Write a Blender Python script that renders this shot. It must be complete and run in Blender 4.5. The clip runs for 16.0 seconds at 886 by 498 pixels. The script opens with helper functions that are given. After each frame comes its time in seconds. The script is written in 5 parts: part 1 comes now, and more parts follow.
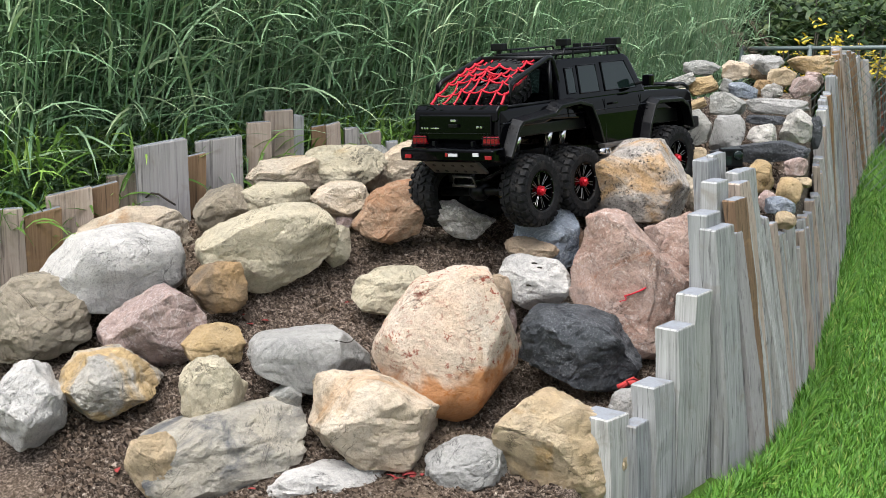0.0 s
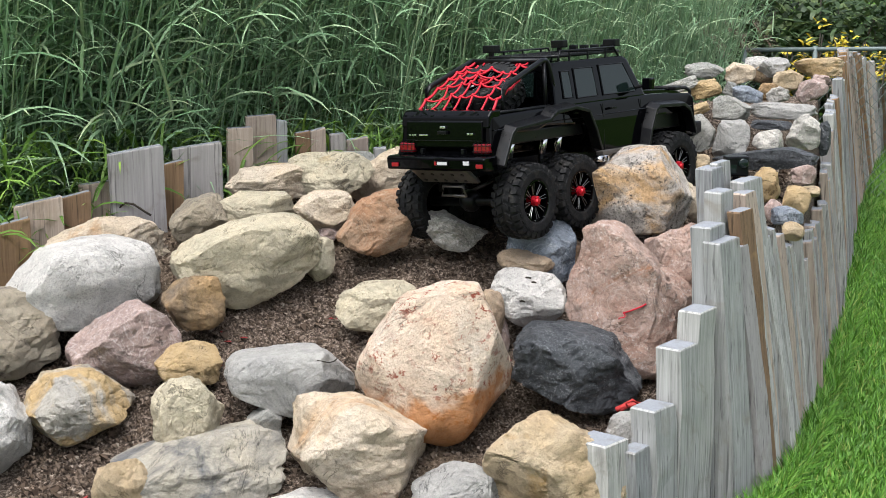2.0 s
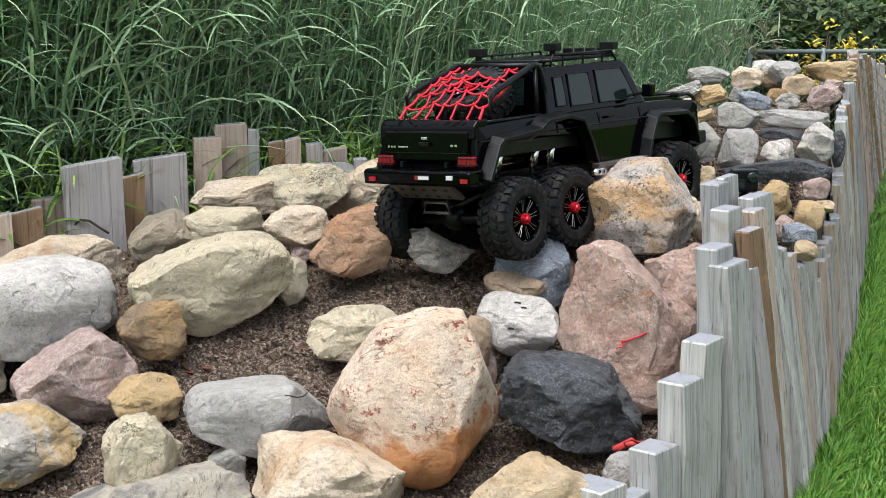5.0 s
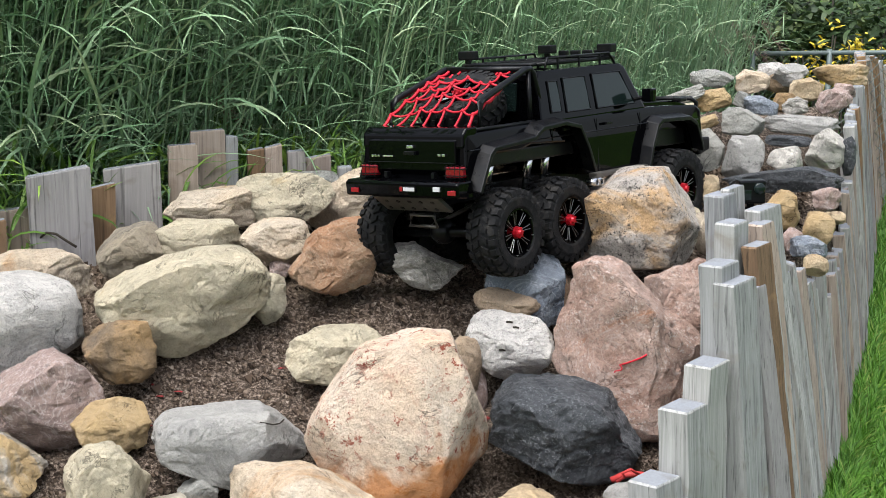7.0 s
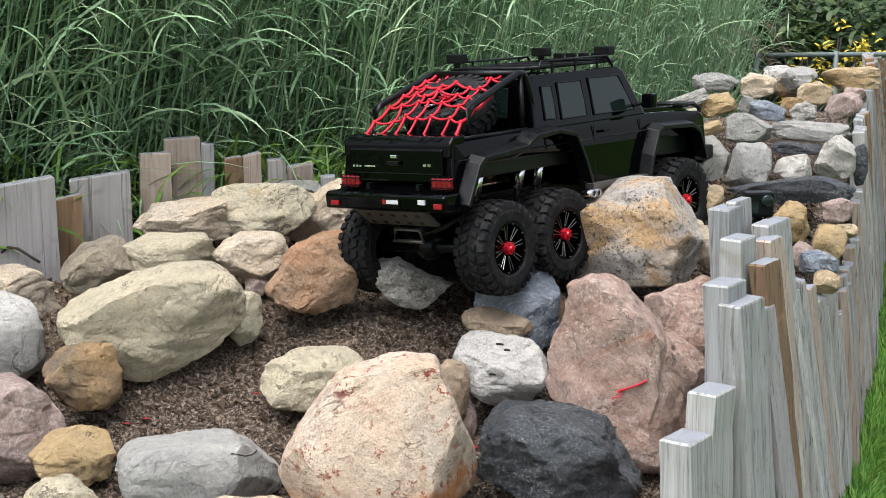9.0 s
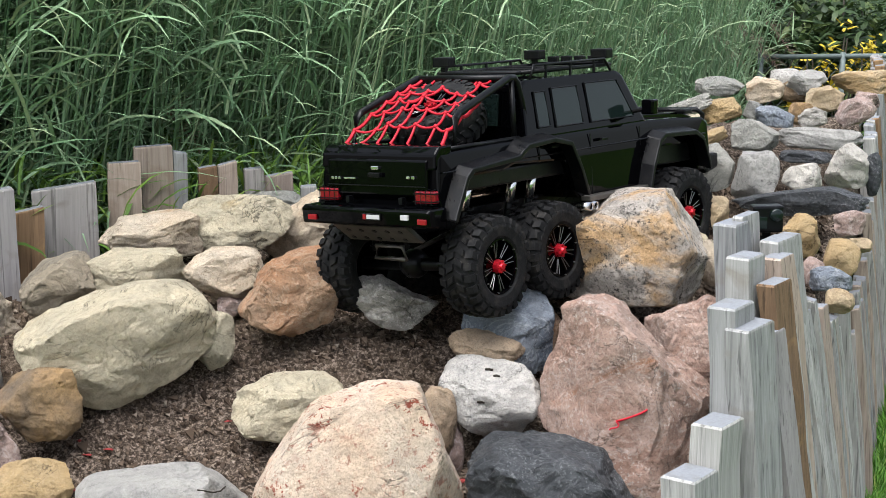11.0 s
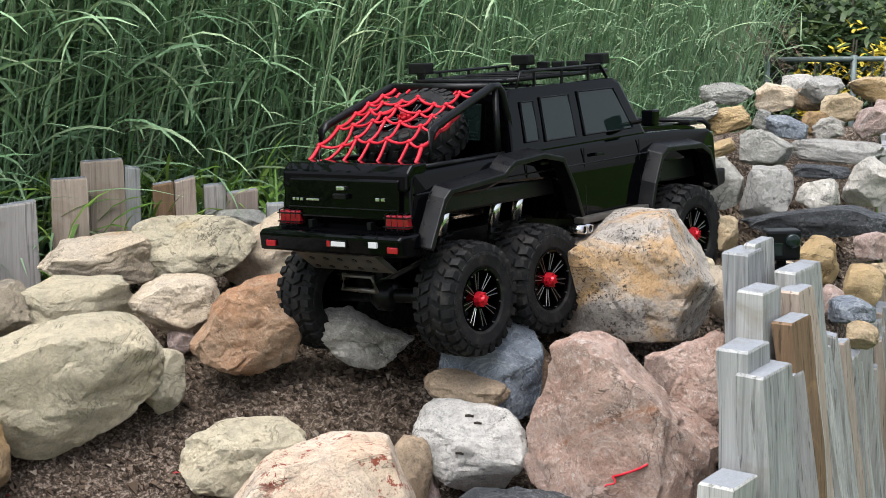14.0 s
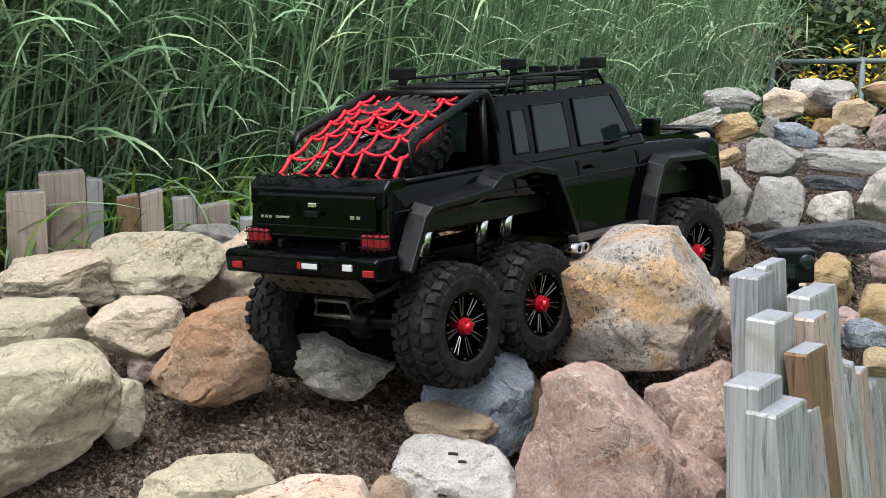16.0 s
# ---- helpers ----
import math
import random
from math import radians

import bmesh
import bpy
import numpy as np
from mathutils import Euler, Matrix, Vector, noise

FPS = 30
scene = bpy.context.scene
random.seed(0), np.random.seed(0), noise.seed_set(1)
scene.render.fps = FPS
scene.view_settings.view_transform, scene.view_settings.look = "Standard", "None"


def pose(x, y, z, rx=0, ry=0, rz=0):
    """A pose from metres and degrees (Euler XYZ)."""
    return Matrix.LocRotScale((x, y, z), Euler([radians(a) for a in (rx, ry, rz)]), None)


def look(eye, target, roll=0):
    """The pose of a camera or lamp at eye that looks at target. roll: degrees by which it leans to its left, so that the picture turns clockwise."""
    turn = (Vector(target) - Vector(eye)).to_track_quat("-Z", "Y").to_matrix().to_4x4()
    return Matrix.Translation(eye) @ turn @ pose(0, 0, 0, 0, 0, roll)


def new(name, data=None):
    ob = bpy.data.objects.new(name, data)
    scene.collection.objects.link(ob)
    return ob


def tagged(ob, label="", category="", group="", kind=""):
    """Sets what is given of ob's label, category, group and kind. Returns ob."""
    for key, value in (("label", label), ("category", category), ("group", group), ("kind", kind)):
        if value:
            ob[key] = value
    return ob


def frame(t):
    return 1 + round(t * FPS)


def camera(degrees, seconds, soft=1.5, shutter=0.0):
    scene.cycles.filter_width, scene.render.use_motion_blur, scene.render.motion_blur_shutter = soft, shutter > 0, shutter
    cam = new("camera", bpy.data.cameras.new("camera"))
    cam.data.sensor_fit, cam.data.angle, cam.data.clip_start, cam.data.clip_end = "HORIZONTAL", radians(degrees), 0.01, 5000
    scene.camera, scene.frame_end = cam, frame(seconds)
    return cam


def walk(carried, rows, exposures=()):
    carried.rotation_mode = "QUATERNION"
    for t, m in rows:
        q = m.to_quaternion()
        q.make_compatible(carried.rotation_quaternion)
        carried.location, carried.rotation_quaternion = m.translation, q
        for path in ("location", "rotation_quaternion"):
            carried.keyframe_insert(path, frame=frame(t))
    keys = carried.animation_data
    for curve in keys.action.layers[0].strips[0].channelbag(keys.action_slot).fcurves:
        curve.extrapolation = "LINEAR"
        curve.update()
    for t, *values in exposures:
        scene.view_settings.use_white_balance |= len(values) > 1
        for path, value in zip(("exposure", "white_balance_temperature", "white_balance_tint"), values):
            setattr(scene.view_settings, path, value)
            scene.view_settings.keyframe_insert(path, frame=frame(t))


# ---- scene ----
# camera: a slow, straight push-in beside the fence, over the rock bed
cam = camera(28.0, 16.0, soft=0.6)
PATH = [
    (0.0, look((-0.0875, -2.1020, 1.5148), (-0.0875, 0.3433, 0.9951))),
    (2.0, look((-0.0680, -1.9277, 1.5019), (-0.0680, 0.5177, 0.9821))),
    (4.0, look((-0.0484, -1.7533, 1.4889), (-0.0484, 0.6920, 0.9692))),
    (6.0, look((-0.0289, -1.5790, 1.4760), (-0.0289, 0.8664, 0.9562))),
    (8.0, look((-0.0093, -1.4047, 1.4630), (-0.0093, 1.0407, 0.9433))),
    (10.0, look((0.0102, -1.2303, 1.4501), (0.0102, 1.2151, 0.9303))),
    (12.0, look((0.0298, -1.0560, 1.4371), (0.0298, 1.3894, 0.9173))),
    (14.0, look((0.0494, -0.8816, 1.4242), (0.0494, 1.5637, 0.9044))),
    (16.0, look((0.0689, -0.7073, 1.4112), (0.0689, 1.7381, 0.8914))),
]
walk(cam, PATH, exposures=[(0.0, 1.38, 6260, 10), (16.0, 1.38, 6260, 10)])

# overcast daylight: pale hazy sky and one very soft sun
SUN_EL, SUN_AZ = 70.0, 215.0
world = bpy.data.worlds.new("overcast_sky")
scene.world = world
world.use_nodes = True
wn, wl = world.node_tree.nodes, world.node_tree.links
sky = wn.new("ShaderNodeTexSky")
sky.sky_type, sky.sun_disc = "NISHITA", False
sky.sun_elevation, sky.sun_rotation = radians(SUN_EL), radians(SUN_AZ)
sky.air_density, sky.dust_density, sky.ozone_density = 1.0, 4.0, 1.0
pale = wn.new("ShaderNodeHueSaturation")
pale.inputs["Saturation"].default_value = 0.42
wl.new(sky.outputs[0], pale.inputs["Color"])
wl.new(pale.outputs[0], wn["Background"].inputs["Color"])
wn["Background"].inputs["Strength"].default_value = 0.115
sun = new("sun", bpy.data.lights.new("sun", "SUN"))
sun.data.energy, sun.data.angle, sun.data.color = 2.15, radians(55), (1.0, 0.985, 0.965)
az, el = radians(SUN_AZ), radians(SUN_EL)
sun.matrix_world = look((math.sin(az) * math.cos(el) * 9, math.cos(az) * math.cos(el) * 9, math.sin(el) * 9), (0, 0, 0))


# ---- materials ----
class Nodes:
    """A small helper round one node material."""

    def __init__(self, name):
        self.mat = bpy.data.materials.new(name)
        self.mat.use_nodes = True
        self.t = self.mat.node_tree
        self.bsdf = self.t.nodes["Principled BSDF"]
        self.out = self.t.nodes["Material Output"]

    def add(self, kind, **sets):
        n = self.t.nodes.new(kind)
        for k, v in sets.items():
            n.inputs[k.replace("_", " ")].default_value = v
        return n

    def link(self, a, b):
        self.t.links.new(a, b)

    def coords(self, shift=True, stretch=(1, 1, 1)):
        c = self.add("ShaderNodeTexCoord")
        m = self.add("ShaderNodeMapping")
        m.inputs["Scale"].default_value = stretch
        self.link(c.outputs["Object"], m.inputs["Vector"])
        if shift:
            o = self.add("ShaderNodeObjectInfo")
            s = self.add("ShaderNodeVectorMath")
            s.operation = "SCALE"
            s.inputs[0].default_value = (7.1, 3.3, 5.7)
            self.link(o.outputs["Random"], s.inputs["Scale"])
            self.link(s.outputs[0], m.inputs["Location"])
        return m.outputs[0]

    def noise(self, v, scale, detail=4.0, rough=0.6, distort=0.0):
        n = self.add("ShaderNodeTexNoise", Scale=scale, Detail=detail, Roughness=rough, Distortion=distort)
        self.link(v, n.inputs["Vector"])
        return n.outputs["Fac"]

    def ramp(self, fac, *stops):
        r = self.add("ShaderNodeValToRGB")
        e = r.color_ramp.elements
        while len(e) < len(stops):
            e.new(0.5)
        for k, (p, c) in enumerate(stops):
            e[k].position = p
            e[k].color = (c, c, c, 1) if isinstance(c, (int, float)) else (*c, 1)
        self.link(fac, r.inputs["Fac"])
        return r.outputs["Color"]

    def mix(self, fac, a, b, how="MIX"):
        m = self.add("ShaderNodeMix")
        m.data_type, m.blend_type = "RGBA", how
        for sock, v in ((m.inputs[0], fac), (m.inputs[6], a), (m.inputs[7], b)):
            if isinstance(v, bpy.types.NodeSocket):
                self.link(v, sock)
            elif isinstance(v, (int, float)):
                sock.default_value = v
            else:
                sock.default_value = (*v, 1)
        return m.outputs[2]

    def bump(self, height, strength, distance, normal=None):
        b = self.add("ShaderNodeBump", Strength=strength, Distance=distance)
        self.link(height, b.inputs["Height"])
        if normal:
            self.link(normal, b.inputs["Normal"])
        return b.outputs["Normal"]

    def done(self, color=None, rough=0.8, metal=0.0, normal=None, spec=0.4):
        i = self.bsdf.inputs
        if isinstance(color, bpy.types.NodeSocket):
            self.link(color, i["Base Color"])
        elif color:
            i["Base Color"].default_value = (*color, 1)
        if isinstance(rough, bpy.types.NodeSocket):
            self.link(rough, i["Roughness"])
        else:
            i["Roughness"].default_value = rough
        i["Metallic"].default_value = metal
        i["Specular IOR Level"].default_value = spec
        if normal:
            self.link(normal, i["Normal"])
        return self.mat


def stone_material(name, a, b, stain, spots, stain_at=0.6, grain=0.5, vein=0.0, gloss=0.86, fleck_size=240, base=None, chipped=0.5):
    """Natural stone: two tones in large drifts, stain patches, mineral spots, pits and hairline cracks."""
    n = Nodes(name)
    v = n.coords()
    drift = n.ramp(n.noise(v, 9, 5, 0.6, 0.6), (0.34, 0.0), (0.66, 1.0))
    c = n.mix(drift, a, b)
    patch = n.ramp(n.noise(v, 6, 6, 0.65, 1.2), (stain_at, 0.0), (min(stain_at + 0.12, 1), 0.9))
    c = n.mix(patch, c, stain)
    cloud = n.ramp(n.noise(v, 44, 8, 0.8, 0.7), (0.30, (0.58, 0.58, 0.59)), (0.5, (1.0, 1.0, 1.0)), (0.72, (1.28, 1.27, 1.25)))
    c = n.mix(0.8, c, cloud, "MULTIPLY")
    fleck = n.ramp(n.noise(v, fleck_size, 4, 0.8), (0.55, 0.0), (0.59, 1.0))
    where = n.ramp(n.noise(v, 17, 3, 0.6), (0.40, grain * 0.15), (0.60, grain))
    c = n.mix(where, c, n.mix(fleck, c, spots))
    dark = n.ramp(n.noise(v, 430, 3, 0.85), (0.36, 0.25), (0.46, 1.0), (0.66, 1.25))
    c = n.mix(0.05 + 0.42 * grain, c, dark, "MULTIPLY")
    if vein > 0:
        lines = n.ramp(n.noise(v, 13, 4, 0.55, 2.5), (0.475, 0.0), (0.50, 1.0), (0.525, 0.0))
        c = n.mix(n.mix(vein, (0, 0, 0), lines), c, spots)
    crack = n.ramp(n.noise(v, 7, 6, 0.6, 1.8), (0.490, 1.0), (0.5, 0.12), (0.510, 1.0))
    broken = n.ramp(n.noise(v, 11, 2), (0.50, 0.0), (0.60, 0.7))
    c = n.mix(broken, c, n.mix(1.0, c, crack, "MULTIPLY"))
    if base:
        # iron stain creeping up from the soil line
        sep = n.add("ShaderNodeSeparateXYZ")
        tc = n.add("ShaderNodeTexCoord")
        n.link(tc.outputs["Object"], sep.inputs[0])
        up = n.add("ShaderNodeMath")
        up.operation = "MULTIPLY_ADD"
        up.inputs[1].default_value = -4.5
        n.link(sep.outputs["Z"], up.inputs[0])
        n.link(n.noise(v, 8, 5, 0.6, 0.8), up.inputs[2])
        c = n.mix(n.ramp(up.outputs[0], (0.58, 0.0), (0.74, 0.85)), c, n.mix(0.7, base, cloud, "MULTIPLY"))
    cells = n.add("ShaderNodeTexVoronoi", Scale=21.0, Detail=2.0, Roughness=0.6)
    warp = n.add("ShaderNodeMix")
    warp.data_type = "VECTOR"
    warp.inputs[0].default_value = 0.10
    nz = n.add("ShaderNodeTexNoise", Scale=14.0, Detail=3.0)
    n.link(v, nz.inputs["Vector"])
    n.link(v, warp.inputs[4])
    n.link(nz.outputs["Color"], warp.inputs[5])
    n.link(warp.outputs[1], cells.inputs["Vector"])
    h = n.mix(0.35, n.noise(v, 26, 10, 0.72, 0.6), n.noise(v, 170, 5, 0.85))
    nor = n.bump(n.noise(v, 11, 6, 0.6, 1.0), 0.8, 0.030)
    nor = n.bump(cells.outputs["Distance"], chipped, 0.012, nor)
    nor = n.bump(h, 0.9, 0.018, nor)
    nor = n.bump(n.mix(broken, (1, 1, 1), crack), 0.7, 0.006, nor)
    return n.done(c, gloss, 0.0, nor, 0.3)


STONE = {
    "peach": stone_material("peach_granite", (0.568, 0.418, 0.298), (0.612, 0.515, 0.413), (0.480, 0.265, 0.129), (0.262, 0.059, 0.032), 0.60, 1.0, 0.0, 0.86, 75, (0.400, 0.153, 0.035), 0.25),
    "slate": stone_material("dark_slate", (0.027, 0.030, 0.034), (0.072, 0.076, 0.083), (0.068, 0.054, 0.041), (0.288, 0.297, 0.306), 0.64, 0.6, 0.12, 0.5, 240, None, 0.9),
    "tan": stone_material("tan_sandstone", (0.416, 0.306, 0.177), (0.456, 0.367, 0.248), (0.376, 0.237, 0.092), (0.224, 0.168, 0.106), 0.58, 0.4),
    "white": stone_material("white_limestone", (0.563, 0.535, 0.495), (0.462, 0.440, 0.408), (0.375, 0.317, 0.240), (0.216, 0.208, 0.192), 0.66, 0.7, 0.0, 0.86, 300, None, 0.3),
    "pink": stone_material("pink_granite", (0.336, 0.204, 0.154), (0.392, 0.285, 0.236), (0.352, 0.154, 0.075), (0.544, 0.462, 0.413), 0.60, 0.8, 0.35, 0.86, 150),
    "speckled": stone_material("speckled_granite", (0.496, 0.439, 0.377), (0.384, 0.347, 0.311), (0.496, 0.308, 0.141), (0.044, 0.039, 0.034), 0.47, 1.0, 0.0, 0.8, 190),
    "blue": stone_material("blue_grey_stone", (0.123, 0.147, 0.185), (0.247, 0.271, 0.304), (0.247, 0.228, 0.199), (0.399, 0.418, 0.437), 0.66, 0.5, 0.6, 0.55),
    "sand": stone_material("damp_sand", (0.306, 0.221, 0.144), (0.357, 0.271, 0.188), (0.238, 0.168, 0.112), (0.357, 0.287, 0.216), 0.6, 0.9, 0.0, 0.95),
    "cream": stone_material("cream_limestone", (0.523, 0.449, 0.314), (0.445, 0.397, 0.291), (0.396, 0.297, 0.151), (0.241, 0.205, 0.140), 0.62, 0.35, 0.0, 0.86, 240, None, 0.6),
    "brown": stone_material("brown_sandstone", (0.340, 0.217, 0.101), (0.145, 0.115, 0.086), (0.391, 0.197, 0.070), (0.085, 0.066, 0.047), 0.56, 0.4),
    "mauve": stone_material("mauve_quartzite", (0.377, 0.273, 0.234), (0.254, 0.186, 0.168), (0.435, 0.324, 0.273), (0.574, 0.498, 0.460), 0.56, 0.6, 0.5),
    "ochre": stone_material("ochre_fieldstone", (0.405, 0.277, 0.125), (0.387, 0.286, 0.160), (0.229, 0.155, 0.076), (0.493, 0.386, 0.243), 0.64, 0.4, 0.0, 0.86, 240, None, 0.2),
    "grey": stone_material("grey_fieldstone", (0.361, 0.349, 0.322), (0.304, 0.294, 0.274), (0.292, 0.258, 0.196), (0.460, 0.444, 0.408), 0.68, 0.45, 0.0, 0.8, 260, None, 0.35),
    "rose": stone_material("rose_granite", (0.524, 0.418, 0.298), (0.553, 0.473, 0.369), (0.437, 0.258, 0.123), (0.248, 0.174, 0.116), 0.58, 0.5),
    "rust": stone_material("rust_gneiss", (0.340, 0.165, 0.081), (0.326, 0.218, 0.141), (0.274, 0.218, 0.162), (0.444, 0.330, 0.234), 0.58, 0.6, 0.5),
    "olive": stone_material("olive_fieldstone", (0.272, 0.223, 0.158), (0.315, 0.273, 0.207), (0.187, 0.164, 0.133), (0.340, 0.298, 0.232), 0.58, 0.35, 0.0, 0.8, 240, None, 0.2),
    "lichen": stone_material("lichen_quartz", (0.581, 0.543, 0.483), (0.320, 0.298, 0.265), (0.421, 0.316, 0.238), (0.610, 0.575, 0.517), 0.68, 0.9, 0.4, 0.8, 200, None, 1.0),
    "steel": stone_material("steel_grey_stone", (0.255, 0.256, 0.236), (0.332, 0.318, 0.280), (0.326, 0.273, 0.191), (0.452, 0.437, 0.388), 0.62, 0.5, 0.3),
    "slab": stone_material("banded_grey_slab", (0.424, 0.375, 0.291), (0.344, 0.321, 0.273), (0.100, 0.103, 0.110), (0.240, 0.222, 0.192), 0.49, 0.3, 0.3, 0.55, 240, None, 0.25),
    "stained": stone_material("grey_stone_with_ochre_stain", (0.416, 0.383, 0.327), (0.368, 0.344, 0.305), (0.448, 0.306, 0.135), (0.240, 0.214, 0.177), 0.46, 0.35, 0.0, 0.75, 240, None, 0.6),
}


def wood_material(name, a, b, dirt, rough=0.85):
    """Weathered sawn timber with the grain along the board's length."""
    n = Nodes(name)
    v = n.coords(stretch=(1, 1, 0.014))
    grain = n.noise(v, 130, 6, 0.7, 0.5)
    o = n.add("ShaderNodeObjectInfo")
    c = n.mix(n.ramp(grain, (0.3, 0.0), (0.7, 1.0)), a, b)
    tone = n.ramp(o.outputs["Random"], (0.0, (0.72, 0.72, 0.74)), (0.5, (1.0, 0.98, 0.95)), (1.0, (1.2, 1.16, 1.1)))
    c = n.mix(0.9, c, tone, "MULTIPLY")
    w = n.coords()
    c = n.mix(n.ramp(n.noise(w, 16, 5, 0.65, 0.8), (0.55, 0.0), (0.78, 0.75)), c, dirt)
    line = n.ramp(n.noise(v, 210, 4, 0.6, 0.4), (0.34, 0.30), (0.44, 1.0))
    c = n.mix(0.75, c, line, "MULTIPLY")
    nor = n.bump(grain, 0.6, 0.003)
    return n.done(c, rough, 0.0, nor, 0.25)


GREY_WOOD = wood_material("weathered_grey_wood", (0.185, 0.188, 0.184), (0.40, 0.402, 0.392), (0.19, 0.165, 0.13))
TAN_WOOD = wood_material("weathered_tan_wood", (0.24, 0.19, 0.155), (0.41, 0.345, 0.295), (0.22, 0.155, 0.11))
BROWN_WOOD = wood_material("brown_stained_wood", (0.135, 0.085, 0.05), (0.24, 0.155, 0.09), (0.33, 0.20, 0.09))
DRIFT_WOOD = wood_material("silver_grey_wood", (0.25, 0.236, 0.23), (0.37, 0.35, 0.335), (0.17, 0.145, 0.125))


def sawn_end_material():
    n = Nodes("pale_sawn_wood_end")
    v = n.coords()
    c = n.mix(n.noise(v, 260, 4, 0.7), (0.13, 0.138, 0.15), (0.24, 0.252, 0.27))
    c = n.mix(n.ramp(n.noise(v, 40, 4), (0.52, 0.0), (0.72, 0.7)), c, (0.13, 0.125, 0.115))
    return n.done(c, 0.9, 0.0, n.bump(n.noise(v, 300, 3), 0.5, 0.003), 0.2)


SAWN_END = sawn_end_material()


def soil_material():
    n = Nodes("dark_gritty_soil")
    v = n.coords(False)
    sandy = n.ramp(n.noise(v, 2.6, 3, 0.55, 0.4), (0.54, 0.0), (0.68, 0.9))
    grit = n.noise(v, 190, 5, 0.8)
    dark = n.ramp(grit, (0.36, (0.016, 0.011, 0.008)), (0.50, (0.095, 0.07, 0.052)), (0.61, (0.38, 0.30, 0.24)))
    sand = n.ramp(grit, (0.30, (0.07, 0.048, 0.03)), (0.52, (0.19, 0.14, 0.095)), (0.72, (0.36, 0.28, 0.21)))
    c = n.mix(sandy, dark, sand)
    h = n.mix(0.5, n.noise(v, 55, 6, 0.75), n.noise(v, 240, 4, 0.8))
    return n.done(c, 0.95, 0.0, n.bump(h, 1.0, 0.02), 0.15)


SOIL = soil_material()


def leaf_material(name, stops, rough=0.55, glow=0.25):
    """Blades and leaves: each one its own tone, lit through a little."""
    n = Nodes(name)
    g = n.add("ShaderNodeNewGeometry")
    c = n.ramp(g.outputs["Random Per Island"], *stops)
    v = n.coords(False)
    c = n.mix(0.7, c, n.ramp(n.noise(v, 1.6, 3), (0.3, (0.62, 0.66, 0.62)), (0.7, (1.2, 1.18, 1.1))), "MULTIPLY")
    n.done(c, rough, 0.0, None, 0.35)
    tr = n.add("ShaderNodeBsdfTranslucent")
    n.link(c, tr.inputs["Color"])
    m = n.add("ShaderNodeMixShader")
    m.inputs[0].default_value = glow
    n.link(n.bsdf.outputs[0], m.inputs[1])
    n.link(tr.outputs[0], m.inputs[2])
    n.link(m.outputs[0], n.out.inputs["Surface"])
    return n.mat


REED_LEAF = leaf_material("reed_leaf", ((0.0, (0.132, 0.243, 0.126)), (0.30, (0.222, 0.357, 0.197)), (0.72, (0.301, 0.431, 0.260)), (1.0, (0.364, 0.445, 0.267))), 0.5, 0.25)
WEED_LEAF = leaf_material("weed_leaf", ((0.0, (0.073, 0.148, 0.022)), (0.6, (0.136, 0.252, 0.042)), (1.0, (0.250, 0.367, 0.074))))
LAWN_LEAF = leaf_material("lawn_blade", ((0.0, (0.037, 0.107, 0.009)), (0.5, (0.081, 0.211, 0.020)), (0.9, (0.133, 0.275, 0.035)), (1.0, (0.267, 0.295, 0.080))))
TREE_LEAF = leaf_material("tree_leaf", ((0.0, (0.020, 0.042, 0.014)), (0.6, (0.045, 0.080, 0.028)), (1.0, (0.10, 0.135, 0.045))))
GOLD_FLOWER = leaf_material("goldenrod_flower", ((0.0, (0.42, 0.32, 0.02)), (1.0, (0.68, 0.52, 0.05))))
REED_PLUME = leaf_material("reed_plume", ((0.0, (0.12, 0.065, 0.055)), (0.6, (0.20, 0.12, 0.095)), (1.0, (0.30, 0.21, 0.16))))


def lawn_material():
    n = Nodes("lawn_turf")
    v = n.coords(False)
    c = n.mix(n.noise(v, 60, 5, 0.7), (0.045, 0.12, 0.012), (0.13, 0.27, 0.03))
    c = n.mix(n.ramp(n.noise(v, 1.1, 4), (0.45, 0.0), (0.7, 0.5)), c, (0.15, 0.25, 0.04))
    return n.done(c, 0.9, 0.0, n.bump(n.noise(v, 90, 5, 0.8), 1.0, 0.03), 0.2)


LAWN = lawn_material()


def plain_material(name, color, rough, metal=0.0, spec=0.5, wear=0.0, bump=0.0, coat=0.0):
    """Manufactured surfaces: a little dust and fine unevenness."""
    n = Nodes(name)
    v = n.coords()
    dust = n.ramp(n.noise(v, 45, 5, 0.7), (0.5, 0.0), (0.8, wear))
    c = n.mix(dust, color, (0.30, 0.26, 0.21))
    r = n.ramp(n.noise(v, 60, 4, 0.7), (0.3, rough * 0.8), (0.8, min(rough * 1.35, 1)))
    n.done(c, r, metal, n.bump(n.noise(v, 500, 3), bump, 0.001) if bump else None, spec)
    n.bsdf.inputs["Coat Weight"].default_value = coat
    return n.mat


